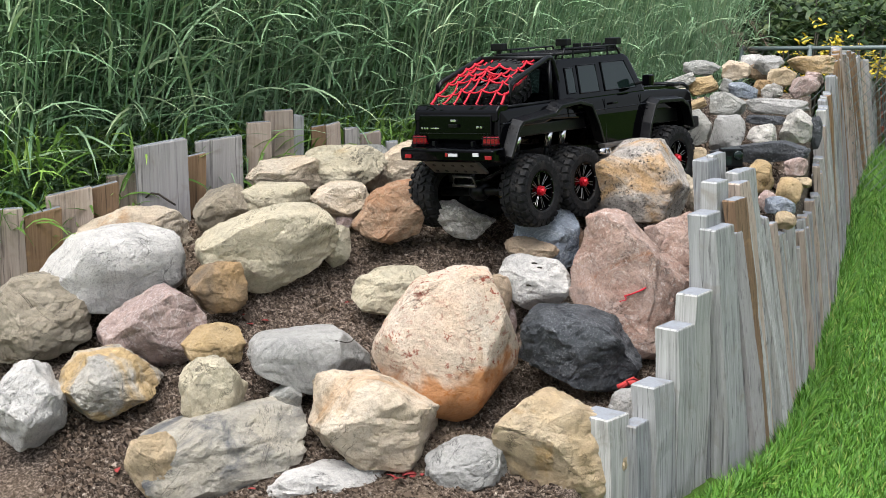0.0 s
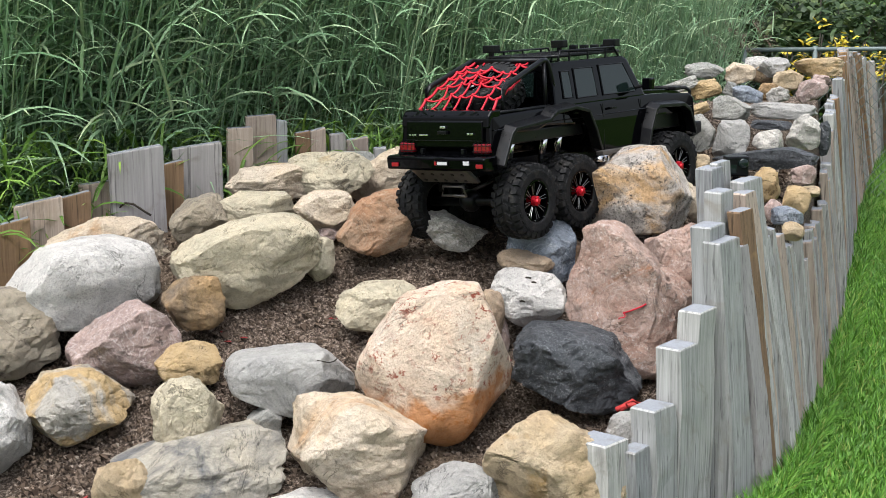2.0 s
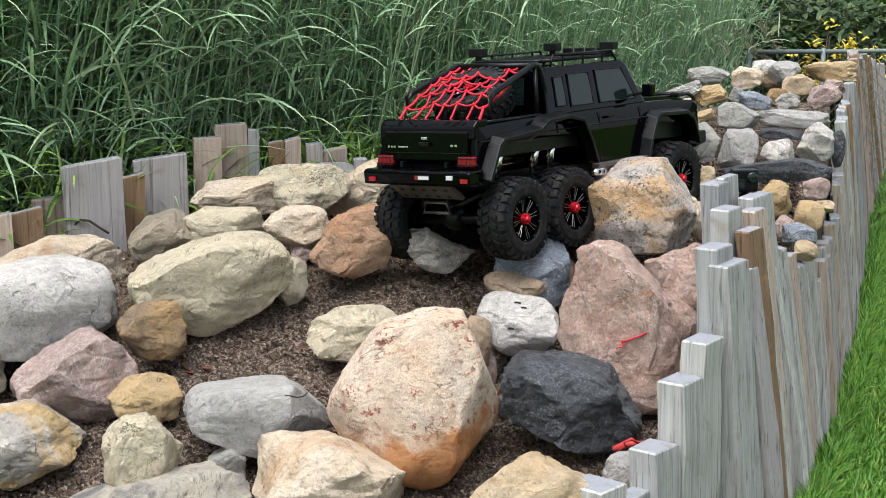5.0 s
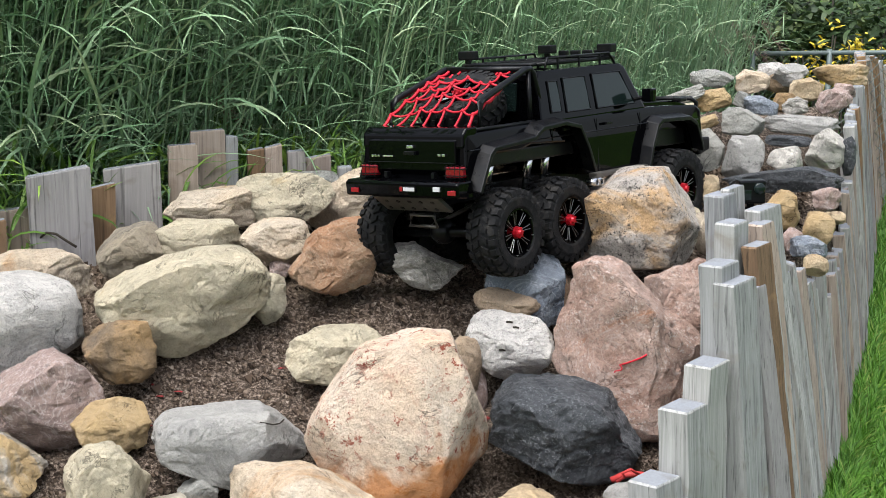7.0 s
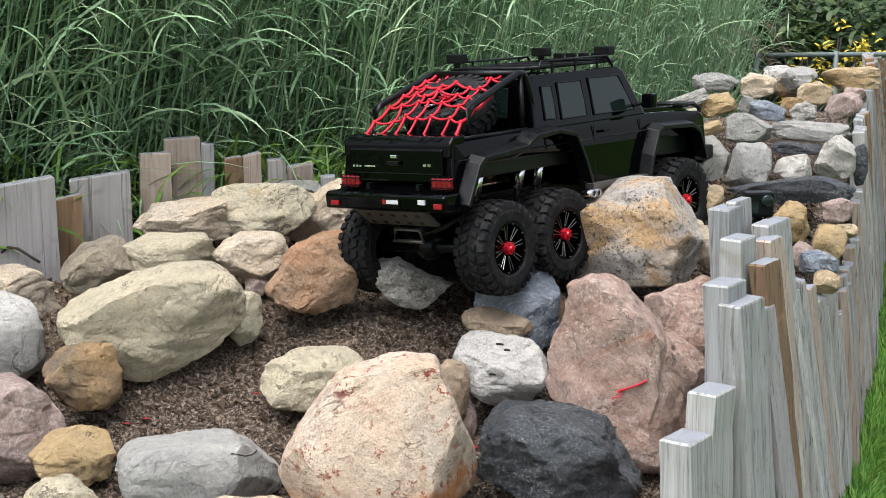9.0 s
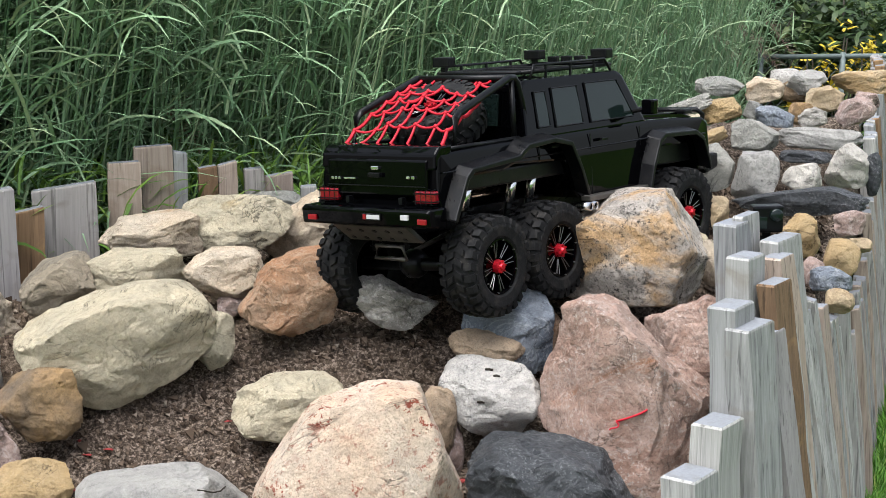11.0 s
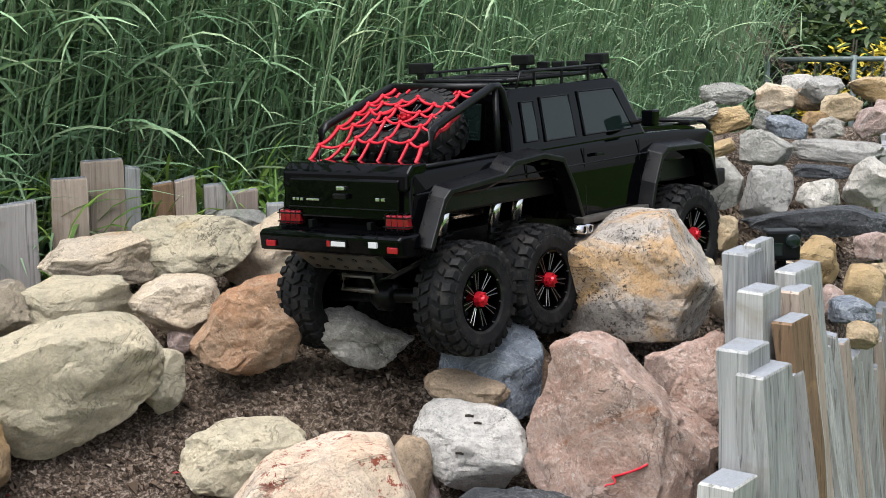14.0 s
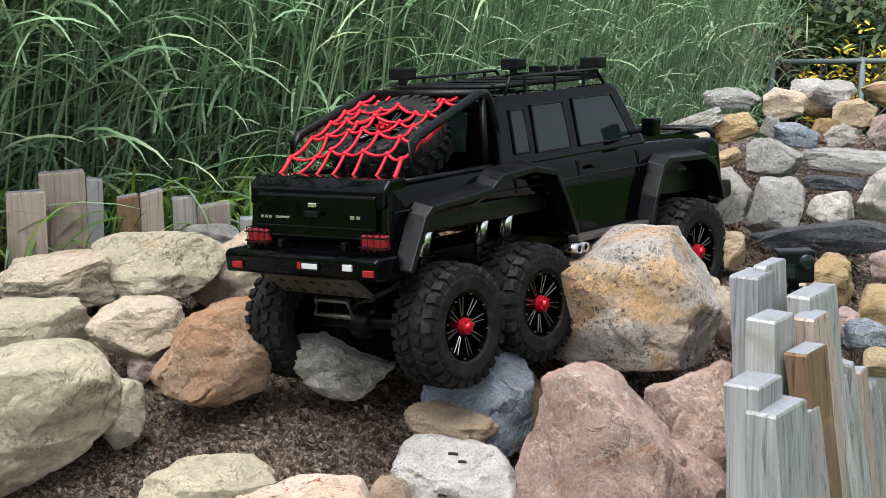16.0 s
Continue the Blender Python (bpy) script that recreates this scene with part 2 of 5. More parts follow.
GLOSS_BLACK = plain_material("gloss_black_paint", (0.0006, 0.0006, 0.0009), 0.03, 0, 0.13, 0.0, 0, 0.0)
SATIN_BLACK = plain_material("satin_black_plastic", (0.0022, 0.0023, 0.0028), 0.32, 0, 0.18, 0.03, 0.2)
RUBBER = plain_material("black_rubber", (0.005, 0.005, 0.0054), 0.7, 0, 0.22, 0.10, 0.5)
DARK_GLASS = plain_material("smoked_window", (0.006, 0.011, 0.010), 0.04, 0, 0.3)
RED_LENS = plain_material("red_tail_lens", (0.20, 0.006, 0.012), 0.15, 0, 0.6)
RED_CORD = plain_material("red_elastic_cord", (0.42, 0.008, 0.020), 0.55, 0, 0.3, 0.0, 0.4)
RED_METAL = plain_material("red_anodised_metal", (0.52, 0.010, 0.022), 0.3, 0.55)
WHEEL_TRIM = plain_material("machined_spoke_edge", (0.22, 0.22, 0.22), 0.35, 0.9)
CHROME = plain_material("bright_metal", (0.72, 0.72, 0.72), 0.22, 1.0)
DULL_METAL = plain_material("dull_steel_plate", (0.11, 0.10, 0.09), 0.42, 0.7, 0.5, 0.2)
WHITE_PRINT = plain_material("white_print", (0.42, 0.42, 0.42), 0.5)
GALVANISED = plain_material("galvanised_steel", (0.12, 0.15, 0.145), 0.6, 0.2)
BRICK_RED = plain_material("red_brick", (0.40, 0.12, 0.07), 0.9, 0, 0.2, 0.25, 0.6)


# ---- building helpers ----
def mesh_object(name, verts, faces, material, smooth=True, parent=None, label=""):
    me = bpy.data.meshes.new(name)
    me.from_pydata([tuple(v) for v in verts], [], [tuple(f) for f in faces])
    for m in material if isinstance(material, (list, tuple)) else (material,):
        me.materials.append(m)
    if smooth:
        me.polygons.foreach_set("use_smooth", [True] * len(me.polygons))
    ob = new(name, me)
    ob.parent = parent
    return tagged(ob, label)


def part(name, bm, material, parent, label="", smooth=False):
    """Links a bmesh as one mesh object under a thing or a part."""
    me = bpy.data.meshes.new(name)
    bm.to_mesh(me)
    bm.free()
    for m in material if isinstance(material, (list, tuple)) else (material,):
        me.materials.append(m)
    if smooth:
        me.polygons.foreach_set("use_smooth", [True] * len(me.polygons))
    ob = new(name, me)
    ob.parent = parent
    return tagged(ob, label)


def thing(name, m, label, category, group="", kind=""):
    ob = new(name)
    ob.matrix_basis = m
    ob.empty_display_size = 0.05
    return tagged(ob, label, category, group, kind)


ICO = {}


def ico(level):
    if level not in ICO:
        bm = bmesh.new()
        bmesh.ops.create_icosphere(bm, subdivisions=level, radius=1)
        bm.verts.ensure_lookup_table()
        ICO[level] = (np.array([v.co[:] for v in bm.verts]), [[v.index for v in f.verts] for f in bm.faces])
        bm.free()
    return ICO[level]


def boulder(name, place, size, turn, tilt, stone, seed, label, cuts=(), box=3.0, rough=0.085, level=4, random_cuts=14, chip=(0.78, 1.02), group="boulders on the mound"):
    """A stone: a rounded block, chipped flat by planes, worn and pitted.
    cuts: (degrees round the face, lean towards the front, distance from the middle)."""
    rng = np.random.default_rng(seed)
    n, faces = ico(level)
    v = n * (np.abs(n) ** box).sum(1, keepdims=True) ** (-1 / box)
    planes = [(math.cos(radians(a)) * math.cos(radians(f)), -math.sin(radians(f)), math.sin(radians(a)) * math.cos(radians(f)), d) for a, f, d in cuts]
    for k in range(random_cuts):
        d = rng.normal(size=3) * (1, 2.0 if len(cuts) > 3 else 1, 1)
        d /= np.linalg.norm(d)
        planes.append((*d, rng.uniform(*chip)))
    for px, py, pz, dist in planes:
        d = np.array((px, py, pz))
        over = np.maximum(v @ d - dist, 0)
        v = v - np.outer(over * 0.94, d)
    o = rng.uniform(-50, 50, 3)
    wob = np.array([noise.fractal(Vector(p * 1.1 + o), 1.0, 2.0, 3) + 0.35 * noise.fractal(Vector(p * 4.5 + o), 0.9, 2.0, 4) for p in v])
    ridge = np.array([abs(noise.noise(Vector(p * 2.2 - o))) for p in v])
    if random_cuts > 6:
        ledge = np.array([math.floor(5 * noise.noise(Vector((p[0] * 1.6, p[1] * 1.6, p[2] * 3.0)) + Vector(o))) / 5 for p in v])
        pit = np.array([noise.fractal(Vector(p * 11 + o), 0.7, 2.0, 3) for p in v])
        wob = 0.8 * wob + 0.75 * ledge + 0.14 * pit
    v = v * (1 + rough * wob - rough * 0.5 * np.maximum(0.12 - ridge, 0) / 0.12)[:, None]
    v = v * (np.array(size) / 2)
    ob = mesh_object(name, v, faces, STONE[stone])
    if random_cuts > 6:
        ob.data.set_sharp_from_angle(angle=radians(17 if level > 4 else 24))
    ob.matrix_basis = pose(*place, 0, 0, turn) @ pose(0, 0, 0, 0, -tilt, 0)
    return tagged(ob, label, "boulder", group)


# ---- ground, soil mound ----
LAWN_Z = 0.46
FENCE_Y = (0.300, 0.740, 0.800, 0.880, 1.044, 1.168, 1.291, 1.497, 1.735, 1.973, 2.280, 2.820, 3.450, 4.150, 4.780, 6.000)


def fence_foot(y):
    """Foot of the leaning timber fence, in plan."""
    return float(np.interp(y, FENCE_Y, (0.200, 0.340, 0.380, 0.440, 0.521, 0.565, 0.608, 0.672, 0.744, 0.817, 0.892, 1.040, 1.200, 1.406, 1.613, 2.000)))


def fence_x(y):
    """Top of the timber fence, in plan."""
    return float(np.interp(y, FENCE_Y, (0.050, 0.185, 0.235, 0.330, 0.440, 0.490, 0.560, 0.642, 0.713, 0.776, 0.847, 0.997, 1.140, 1.346, 1.585, 1.980)))


def bed_z(y):
    """Height of the soil up the mound."""
    return float(np.interp(y, (0.400, 0.573, 0.655, 0.746, 0.937, 1.130, 1.224, 1.427, 1.628, 1.837, 2.002, 2.219, 2.749, 3.164),
                           (0.500, 0.505, 0.520, 0.551, 0.638, 0.748, 0.811, 0.859, 0.907, 0.952, 1.002, 0.975, 0.679, 0.465)))


def bed_left(y):
    return float(np.interp(y, (0.580, 1.115, 1.188, 1.325, 1.452, 1.610, 1.671, 1.794, 1.978, 2.215, 3.160),
                           (-1.350, -1.060, -0.939, -0.704, -0.553, -0.417, -0.192, 0.190, 0.418, 0.500, 0.544)))


def build_ground():
    v, f, n = [], [], 24
    size = 300.0
    for j in range(n + 1):
        for i in range(n + 1):
            v.append((size * (2 * i / n - 1) ** 3, size * (2 * j / n - 1) ** 3, LAWN_Z))
    for j in range(n):
        for i in range(n):
            a = j * (n + 1) + i
            f.append((a, a + 1, a + n + 2, a + n + 1))
    ob = mesh_object("ground", v, f, LAWN, False)
    tagged(ob, "flat green mown lawn reaching to the trees", "lawn", "", "structure")
    v, f = [], []
    ny, nx = 150, 120
    for j in range(ny + 1):
        y = 0.38 + 2.77 * j / ny
        l, r = bed_left(y), fence_x(y) - 0.015
        for i in range(nx + 1):
            u = i / nx
            x = l + (r - l) * u
            side = min(1.0, u / 0.03, (1 - u) / 0.01 if u < 1 else 0.0)
            p = Vector((x * 4, y * 4, 3.0))
            z = bed_z(y) + 0.03 * noise.fractal(p, 1, 2, 3) + 0.010 * noise.fractal(p * 9, 0.8, 2, 4)
            z -= 0.05 * max(0.0, (-x - 0.55)) if y < 1.1 else 0.0
            v.append((x, y, LAWN_Z - 0.02 + (max(z, LAWN_Z) - LAWN_Z + 0.01) * side))
    for j in range(ny):
        for i in range(nx):
            a = j * (nx + 1) + i
            f.append((a, a + 1, a + nx + 2, a + nx + 1))
    ob = mesh_object("soil_mound", v, f, SOIL)
    tagged(ob, "raised mound of dark gritty soil and sand", "soil", "", "structure")


build_ground()


def crumbs():
    """Soil crumbs, bark bits and grit lying on the mound."""
    rng = np.random.default_rng(5)
    v, f = [], []
    base = np.array(((1, 1, 1), (1, -1, -1), (-1, 1, -1), (-1, -1, 1)), float)
    for k in range(42000):
        y = rng.uniform(0.50, 1.80)
        x = rng.uniform(max(bed_left(y), -0.75), fence_x(y) - 0.05)
        p = Vector((x * 4, y * 4, 3.0))
        z = bed_z(y) + 0.03 * noise.fractal(p, 1, 2, 3) + 0.010 * noise.fractal(p * 9, 0.8, 2, 4) - 0.01
        r = rng.uniform(0.0009, 0.0030) * (1.9 if rng.random() < 0.05 else 1)
        pts = base * r * rng.uniform(0.5, 1.3, (1, 3)) + rng.normal(size=(4, 3)) * r * 0.3 + (x, y, z + r * 0.4)
        o = len(v)
        v.extend(pts.tolist())
        f.extend([(o, o + 1, o + 2), (o, o + 3, o + 1), (o, o + 2, o + 3), (o + 1, o + 3, o + 2)])
    n = Nodes("soil_crumb")
    g = n.add("ShaderNodeNewGeometry")
    c = n.ramp(g.outputs["Random Per Island"], (0.0, (0.025, 0.017, 0.012)), (0.5, (0.085, 0.06, 0.042)), (0.9, (0.16, 0.12, 0.09)), (1.0, (0.30, 0.25, 0.20)))
    m = n.done(c, 0.95, 0, None, 0.15)
    tagged(mesh_object("soil_crumbs", v, f, m, False), "loose dark soil crumbs and sandy grit", "soil", "", "stuff")


crumbs()


# ---- timber fences ----
def timber(name, parent, foot, width, depth, top_a, top_b, turn, wood, rng, lean=0.0, shift=0.0):
    """One upright board: rough-sawn, slightly twisted, with a pale cut end. foot: x, y of its top; tops are heights of its two edges; shift: how far its foot stands out to +x."""
    w, d, n = width / 2, depth / 2, 7
    low = LAWN_Z - 0.03
    v, f, mats = [], [], []
    x0, y0 = foot
    out = (shift * math.cos(radians(turn)), -shift * math.sin(radians(turn)))
    for k in range(n + 1):
        u = k / n
        bow = 0.003 * math.sin(3.1 * u + rng.uniform(0, 1))
        for sx, sy in ((-1, -1), (1, -1), (1, 1), (-1, 1)):
            top = top_a if sx < 0 else top_b
            j = rng.uniform(-0.0012, 0.0012)
            v.append((sx * w + bow + j + out[0] * (1 - u), sy * d + bow + j + out[1] * (1 - u), low + (top - low) * u))
    for k in range(n):
        for c in range(4):
            a, b = k * 4 + c, k * 4 + (c + 1) % 4
            f.append((a, b, b + 4, a + 4))
            mats.append(0)
    # small worn chamfer below the cut end
    o = len(v)
    for c in range(4):
        p = v[n * 4 + c]
        v.append((p[0] * 0.93, p[1] * 0.90, p[2] + 0.0025))
    for c in range(4):
        a, b = n * 4 + c, n * 4 + (c + 1) % 4
        f.append((a, b, o + (c + 1) % 4, o + c))
        mats.append(0)
    f.append((o, o + 1, o + 2, o + 3))
    mats.append(1)
    ob = mesh_object(name, v, f, [wood, SAWN_END], False, parent)
    for p, m in zip(ob.data.polygons, mats):
        p.material_index = m
    ob.matrix_basis = Matrix.Translation((x0, y0, top_a)) @ pose(0, 0, 0, 0, lean, turn) @ Matrix.Translation((0, 0, -top_a))
    return ob


def lawn_fence():
    rng = random.Random(4)
    fence = thing("timber_fence", Matrix(), "weathered grey timber fence of uneven upright boards along the lawn", "fence", "", "structure")

    def post(x, y, top, wood=GREY_WOOD, w=0.034, d=0.052, turn=-34, lean=0.0, drop=0.0, shift=0.02):
        return timber("picket", fence, (x, y), w, d, top, top - drop, turn, wood, rng, lean, shift)

    post(0.175, 0.711, 0.638, turn=-40, w=0.066, d=0.060, shift=0.006)
    post(0.234, 0.729, 0.618, w=0.031, d=0.059, shift=0.004)
    post(0.264, 0.766, 0.675, turn=-38, w=0.046, d=0.060, shift=0.003)
    post(0.307, 0.814, 0.761, turn=-36, w=0.044, d=0.060, shift=-0.001)
    post(0.344, 0.869, 0.807, w=0.040, d=0.058, shift=-0.004)
    post(0.367, 0.933, 0.933, lean=-1, w=0.035, d=0.057, shift=0.007)
    post(0.389, 0.924, 0.910, w=0.033, d=0.073, shift=0.036)
    post(0.407, 0.968, 0.864, w=0.028, d=0.065, shift=0.050)
    post(0.397, 1.016, 0.975, w=0.032, d=0.048, shift=0.022)
    post(0.392, 1.090, 1.002, lean=-0.5, w=0.031, d=0.047, shift=0.022)
    post(0.414, 1.114, 1.008, w=0.014, d=0.052, shift=0.029)
    post(0.432, 1.009, 0.943, BROWN_WOOD, w=0.021, d=0.053, shift=0.064)
    post(0.450, 1.069, 0.963, TAN_WOOD, w=0.025, d=0.047, shift=0.063)
    post(0.453, 1.108, 0.977, w=0.027, d=0.052, shift=0.063)
    post(0.470, 1.140, 0.974, w=0.022, d=0.056, shift=0.062)
    post(0.441, 1.044, 0.923, w=0.025, d=0.053, shift=0.065)
    post(0.462, 1.123, 0.948, w=0.025, d=0.051, shift=0.065)
    post(0.424, 0.983, 0.887, DRIFT_WOOD, w=0.024, d=0.048, shift=0.062)
    y = 1.15
    while y < 4.8:
        step = rng.uniform(0.017, 0.034) if y < 1.8 else rng.uniform(0.026, 0.045)
        x = fence_x(y)
        top = float(np.interp(y, FENCE_Y, (0.700, 0.700, 0.700, 0.800, 0.960, 0.900, 0.832, 0.774, 0.765, 0.779, 0.876, 0.987, 0.968, 0.864, 0.755, 0.700)))
        top += rng.uniform(-0.035, 0.03)
        wood = rng.choice((GREY_WOOD, GREY_WOOD, GREY_WOOD, DRIFT_WOOD, TAN_WOOD)) if y < 2.5 else rng.choice((GREY_WOOD, TAN_WOOD, DRIFT_WOOD, BROWN_WOOD))
        slope = math.degrees(math.atan2(fence_x(y + 0.1) - x, 0.1))
        post(x + rng.uniform(-0.006, 0.006), y, top, wood, w=rng.uniform(0.014, 0.026), d=step * 0.97, turn=-slope + rng.uniform(-3, 3), lean=rng.uniform(-1.2, 1.2), drop=rng.uniform(-0.004, 0.004), shift=fence_foot(y) - x)
        y += step * math.cos(radians(slope)) * 1.04
    return fence


lawn_fence()


def board_fence():
    rng = random.Random(9)
    fence = thing("board_fence", Matrix(), "low row of weathered boards of uneven height in front of the reeds", "fence", "", "structure")

    def board(xa, xb, y, top_a, top_b, wood, d=0.019):
        x, w = (xa + xb) / 2, abs(xb - xa)
        turn = math.degrees(math.atan2(-x, y)) * 0.35 + 8
        timber("board", fence, (x, y), w / math.cos(radians(turn)), d, top_a, top_b, turn, wood, rng, rng.uniform(-0.6, 0.6))

    board(-1.145, -1.044, 1.104, 0.855, 0.865, BROWN_WOOD)
    board(-1.029, -0.939, 1.146, 0.878, 0.878, TAN_WOOD)
    board(-0.928, -0.880, 1.183, 0.892, 0.892, TAN_WOOD)
    board(-0.878, -0.812, 1.206, 0.877, 0.890, BROWN_WOOD)
    board(-0.843, -0.761, 1.246, 0.908, 0.922, TAN_WOOD)
    board(-0.773, -0.717, 1.278, 0.915, 0.926, BROWN_WOOD)
    board(-0.752, -0.689, 1.372, 0.924, 0.929, TAN_WOOD)
    board(-0.686, -0.589, 1.328, 0.990, 1.003, DRIFT_WOOD, 0.022)
    board(-0.602, -0.560, 1.389, 0.958, 0.966, BROWN_WOOD)
    board(-0.583, -0.493, 1.442, 0.982, 0.993, DRIFT_WOOD)
    board(-0.494, -0.446, 1.548, 1.005, 1.006, TAN_WOOD)
    board(-0.460, -0.402, 1.599, 1.022, 1.025, TAN_WOOD)
    board(-0.402, -0.382, 1.608, 1.014, 1.010, GREY_WOOD)
    board(-0.364, -0.336, 1.621, 0.985, 0.989, BROWN_WOOD)
    board(-0.334, -0.304, 1.631, 0.988, 0.995, TAN_WOOD)
    board(-0.299, -0.267, 1.665, 0.976, 0.978, DRIFT_WOOD)
    board(-0.265, -0.221, 1.676, 0.963, 0.969, TAN_WOOD)
    board(-0.209, -0.184, 1.689, 0.944, 0.945, GREY_WOOD)
    board(-0.164, -0.112, 1.722, 0.932, 0.937, TAN_WOOD)
    board(-0.085, -0.016, 1.754, 0.932, 0.941, DRIFT_WOOD)


board_fence()


# ---- plants ----
class Ribbons:
    """Gathers tapered ribbons (leaves, blades, stems) for one mesh."""

    def __init__(self, seed):
        self.v, self.f, self.rng = [], [], np.random.default_rng(seed)

    def leaf(self, base, azim, rise, length, width, droop, segs=5, twist=0.3):
        ca, sa = math.cos(azim), math.sin(azim)
        p = np.array(base, float)
        a = rise
        o = len(self.v)
        side = np.array((-sa, ca, twist))
        side /= np.linalg.norm(side)
        for k in range(segs):
            u = k / segs
            w = width * (0.55 + 1.6 * u) * (1 - u) ** 0.8 if u < 0.98 else 0
            self.v += [tuple(p - side * w / 2), tuple(p + side * w / 2)]
            step = length / segs
            p = p + np.array((ca * math.cos(a), sa * math.cos(a), math.sin(a))) * step
            a -= droop / segs
        self.v.append(tuple(p))
        for k in range(segs - 1):
            b = o + 2 * k
            self.f.append((b, b + 1, b + 3, b + 2))
        b = o + 2 * (segs - 1)
        self.f.append((b, b + 1, b + 2))

    def stem(self, a, b, r):
        o = len(self.v)
        for p, q in ((a, r), (b, r * 0.5)):
            for k in range(3):
                self.v.append((p[0] + q * math.cos(2.1 * k), p[1] + q * math.sin(2.1 * k), p[2]))
        for k in range(3):
            j = (k + 1) % 3
            self.f.append((o + k, o + j, o + 3 + j, o + 3 + k))

    def build(self, name, material, label, category):
        return tagged(mesh_object(name, self.v, self.f, material), label, category, "", "stuff")


def reed_front(x):
    """Front edge of the reed bed, in plan."""
    return float(np.interp(x, (-1.5, -0.95, -0.70, -0.45, -0.20, 0.10, 0.35, 0.60, 1.0), (1.15, 1.42, 1.62, 1.85, 2.02, 2.22, 2.75, 3.15, 3.6)))


def reeds():
    r = Ribbons(21)
    rng = r.rng
    plume = Ribbons(22)
    count = 0
    while count < 5600:
        y = 1.2 + 4.2 * rng.random() ** 1.35
        x = rng.uniform(-0.36, 0.22) * (y + 1.9)
        if y < reed_front(x) or x > 0.150 * (y + 1.4):
            continue
        count += 1
        tall = rng.uniform(1.35, 1.9) - 0.30 * max(x - 0.25, 0)
        lean = np.array((rng.normal(0.10, 0.07), rng.normal(-0.02, 0.07)))
        far = y > reed_front(x) + 1.2
        fine = float(np.interp(x, (-0.7, -0.2, 0.4), (1.0, 0.72, 0.55)))
        top = (x + lean[0] * tall, y + lean[1] * tall, tall)
        r.stem((x, y, LAWN_Z), top, 0.0028)
        for k in range(8 if far else 15):
            z = rng.uniform(0.50, min(tall, 1.62))
            u = z / tall
            az = rng.normal(0.15, 0.95) if rng.random() < 0.72 else rng.uniform(0, 6.28)
            r.leaf((x + lean[0] * z, y + lean[1] * z, z), az, rng.uniform(0.30, 1.15), rng.uniform(0.12, 0.26) * fine, rng.uniform(0.005, 0.0095) * fine, rng.uniform(0.6, 1.9), 5, rng.uniform(-0.6, 0.6))
    # stray long leaves in front
    for k in range(70):
        x = rng.uniform(-1.3, -0.25)
        y = reed_front(x) - rng.uniform(0.0, 0.2)
        r.leaf((x, y, rng.uniform(0.75, 1.35)), rng.normal(0.2, 0.8), rng.uniform(0.2, 1.0), rng.uniform(0.15, 0.30), rng.uniform(0.006, 0.010), rng.uniform(0.6, 1.8), 6, rng.uniform(-0.5, 0.5))
    r.build("reed_bed", REED_LEAF, "dense tall green reeds with long arching blades", "reeds")
    spots = [(-0.516, 1.987, 1.131), (-0.146, 2.829, 1.128), (-0.339, 2.670, 1.148), (0.078, 3.093, 1.116), (0.367, 3.201, 1.086), (0.704, 3.414, 1.055), (0.784, 3.517, 1.062), (0.848, 3.631, 1.017), (0.705, 3.727, 1.068), (0.537, 3.511, 1.106), (0.922, 3.836, 1.038), (-0.760, 2.250, 1.155), (-0.464, 1.891, 1.059)]
    for sx, sy, sz in spots:
        for k in range(70):
            u = rng.random()
            plume.leaf((sx + 0.07 * u, sy, sz - 0.09 * u), rng.normal(0, 0.8), rng.uniform(-0.9, 0.5), rng.uniform(0.02, 0.05), 0.0022, 1.0, 3)
    plume.build("reed_plumes", REED_PLUME, "drooping reddish-brown reed seed plumes", "seed heads")


reeds()


def weeds():
    """Low bright weeds and grass between the boards and the reeds."""
    r = Ribbons(31)
    rng = r.rng
    for k in range(11000):
        x = rng.uniform(-1.4, 0.35)
        y = reed_front(x) - rng.uniform(-0.15, 0.32)
        h = float(np.interp(x, (-1.4, -0.9, -0.4, 0.2), (1.02, 1.00, 0.96, 0.91)))
        z = rng.uniform(0.42, h)
        r.leaf((x, y, z), rng.uniform(0, 6.28), rng.uniform(0.2, 1.3), rng.uniform(0.05, 0.13), rng.uniform(0.004, 0.010), rng.uniform(0.5, 1.8), 4)
    r.build("weeds", WEED_LEAF, "bright green weeds and grass behind the board fence", "weeds")


weeds()


def lawn_blades():
    r = Ribbons(41)
    rng = r.rng
    for k in range(85000):
        y = 0.35 + 5.4 * rng.random() ** 1.4
        x = fence_foot(y) + 0.012 + rng.random() ** 1.3 * (0.32 + 0.10 * y)
        h = rng.uniform(0.014, 0.032) + (0.03 if x < fence_foot(y) + 0.05 else 0)
        r.leaf((x, y, LAWN_Z - 0.004), rng.uniform(0, 6.28), rng.uniform(0.7, 1.45), h, rng.uniform(0.0024, 0.0044), rng.uniform(0.2, 1.4), 2)
    r.build("lawn_grass", LAWN_LEAF, "mown bright green lawn grass blades", "grass")


lawn_blades()


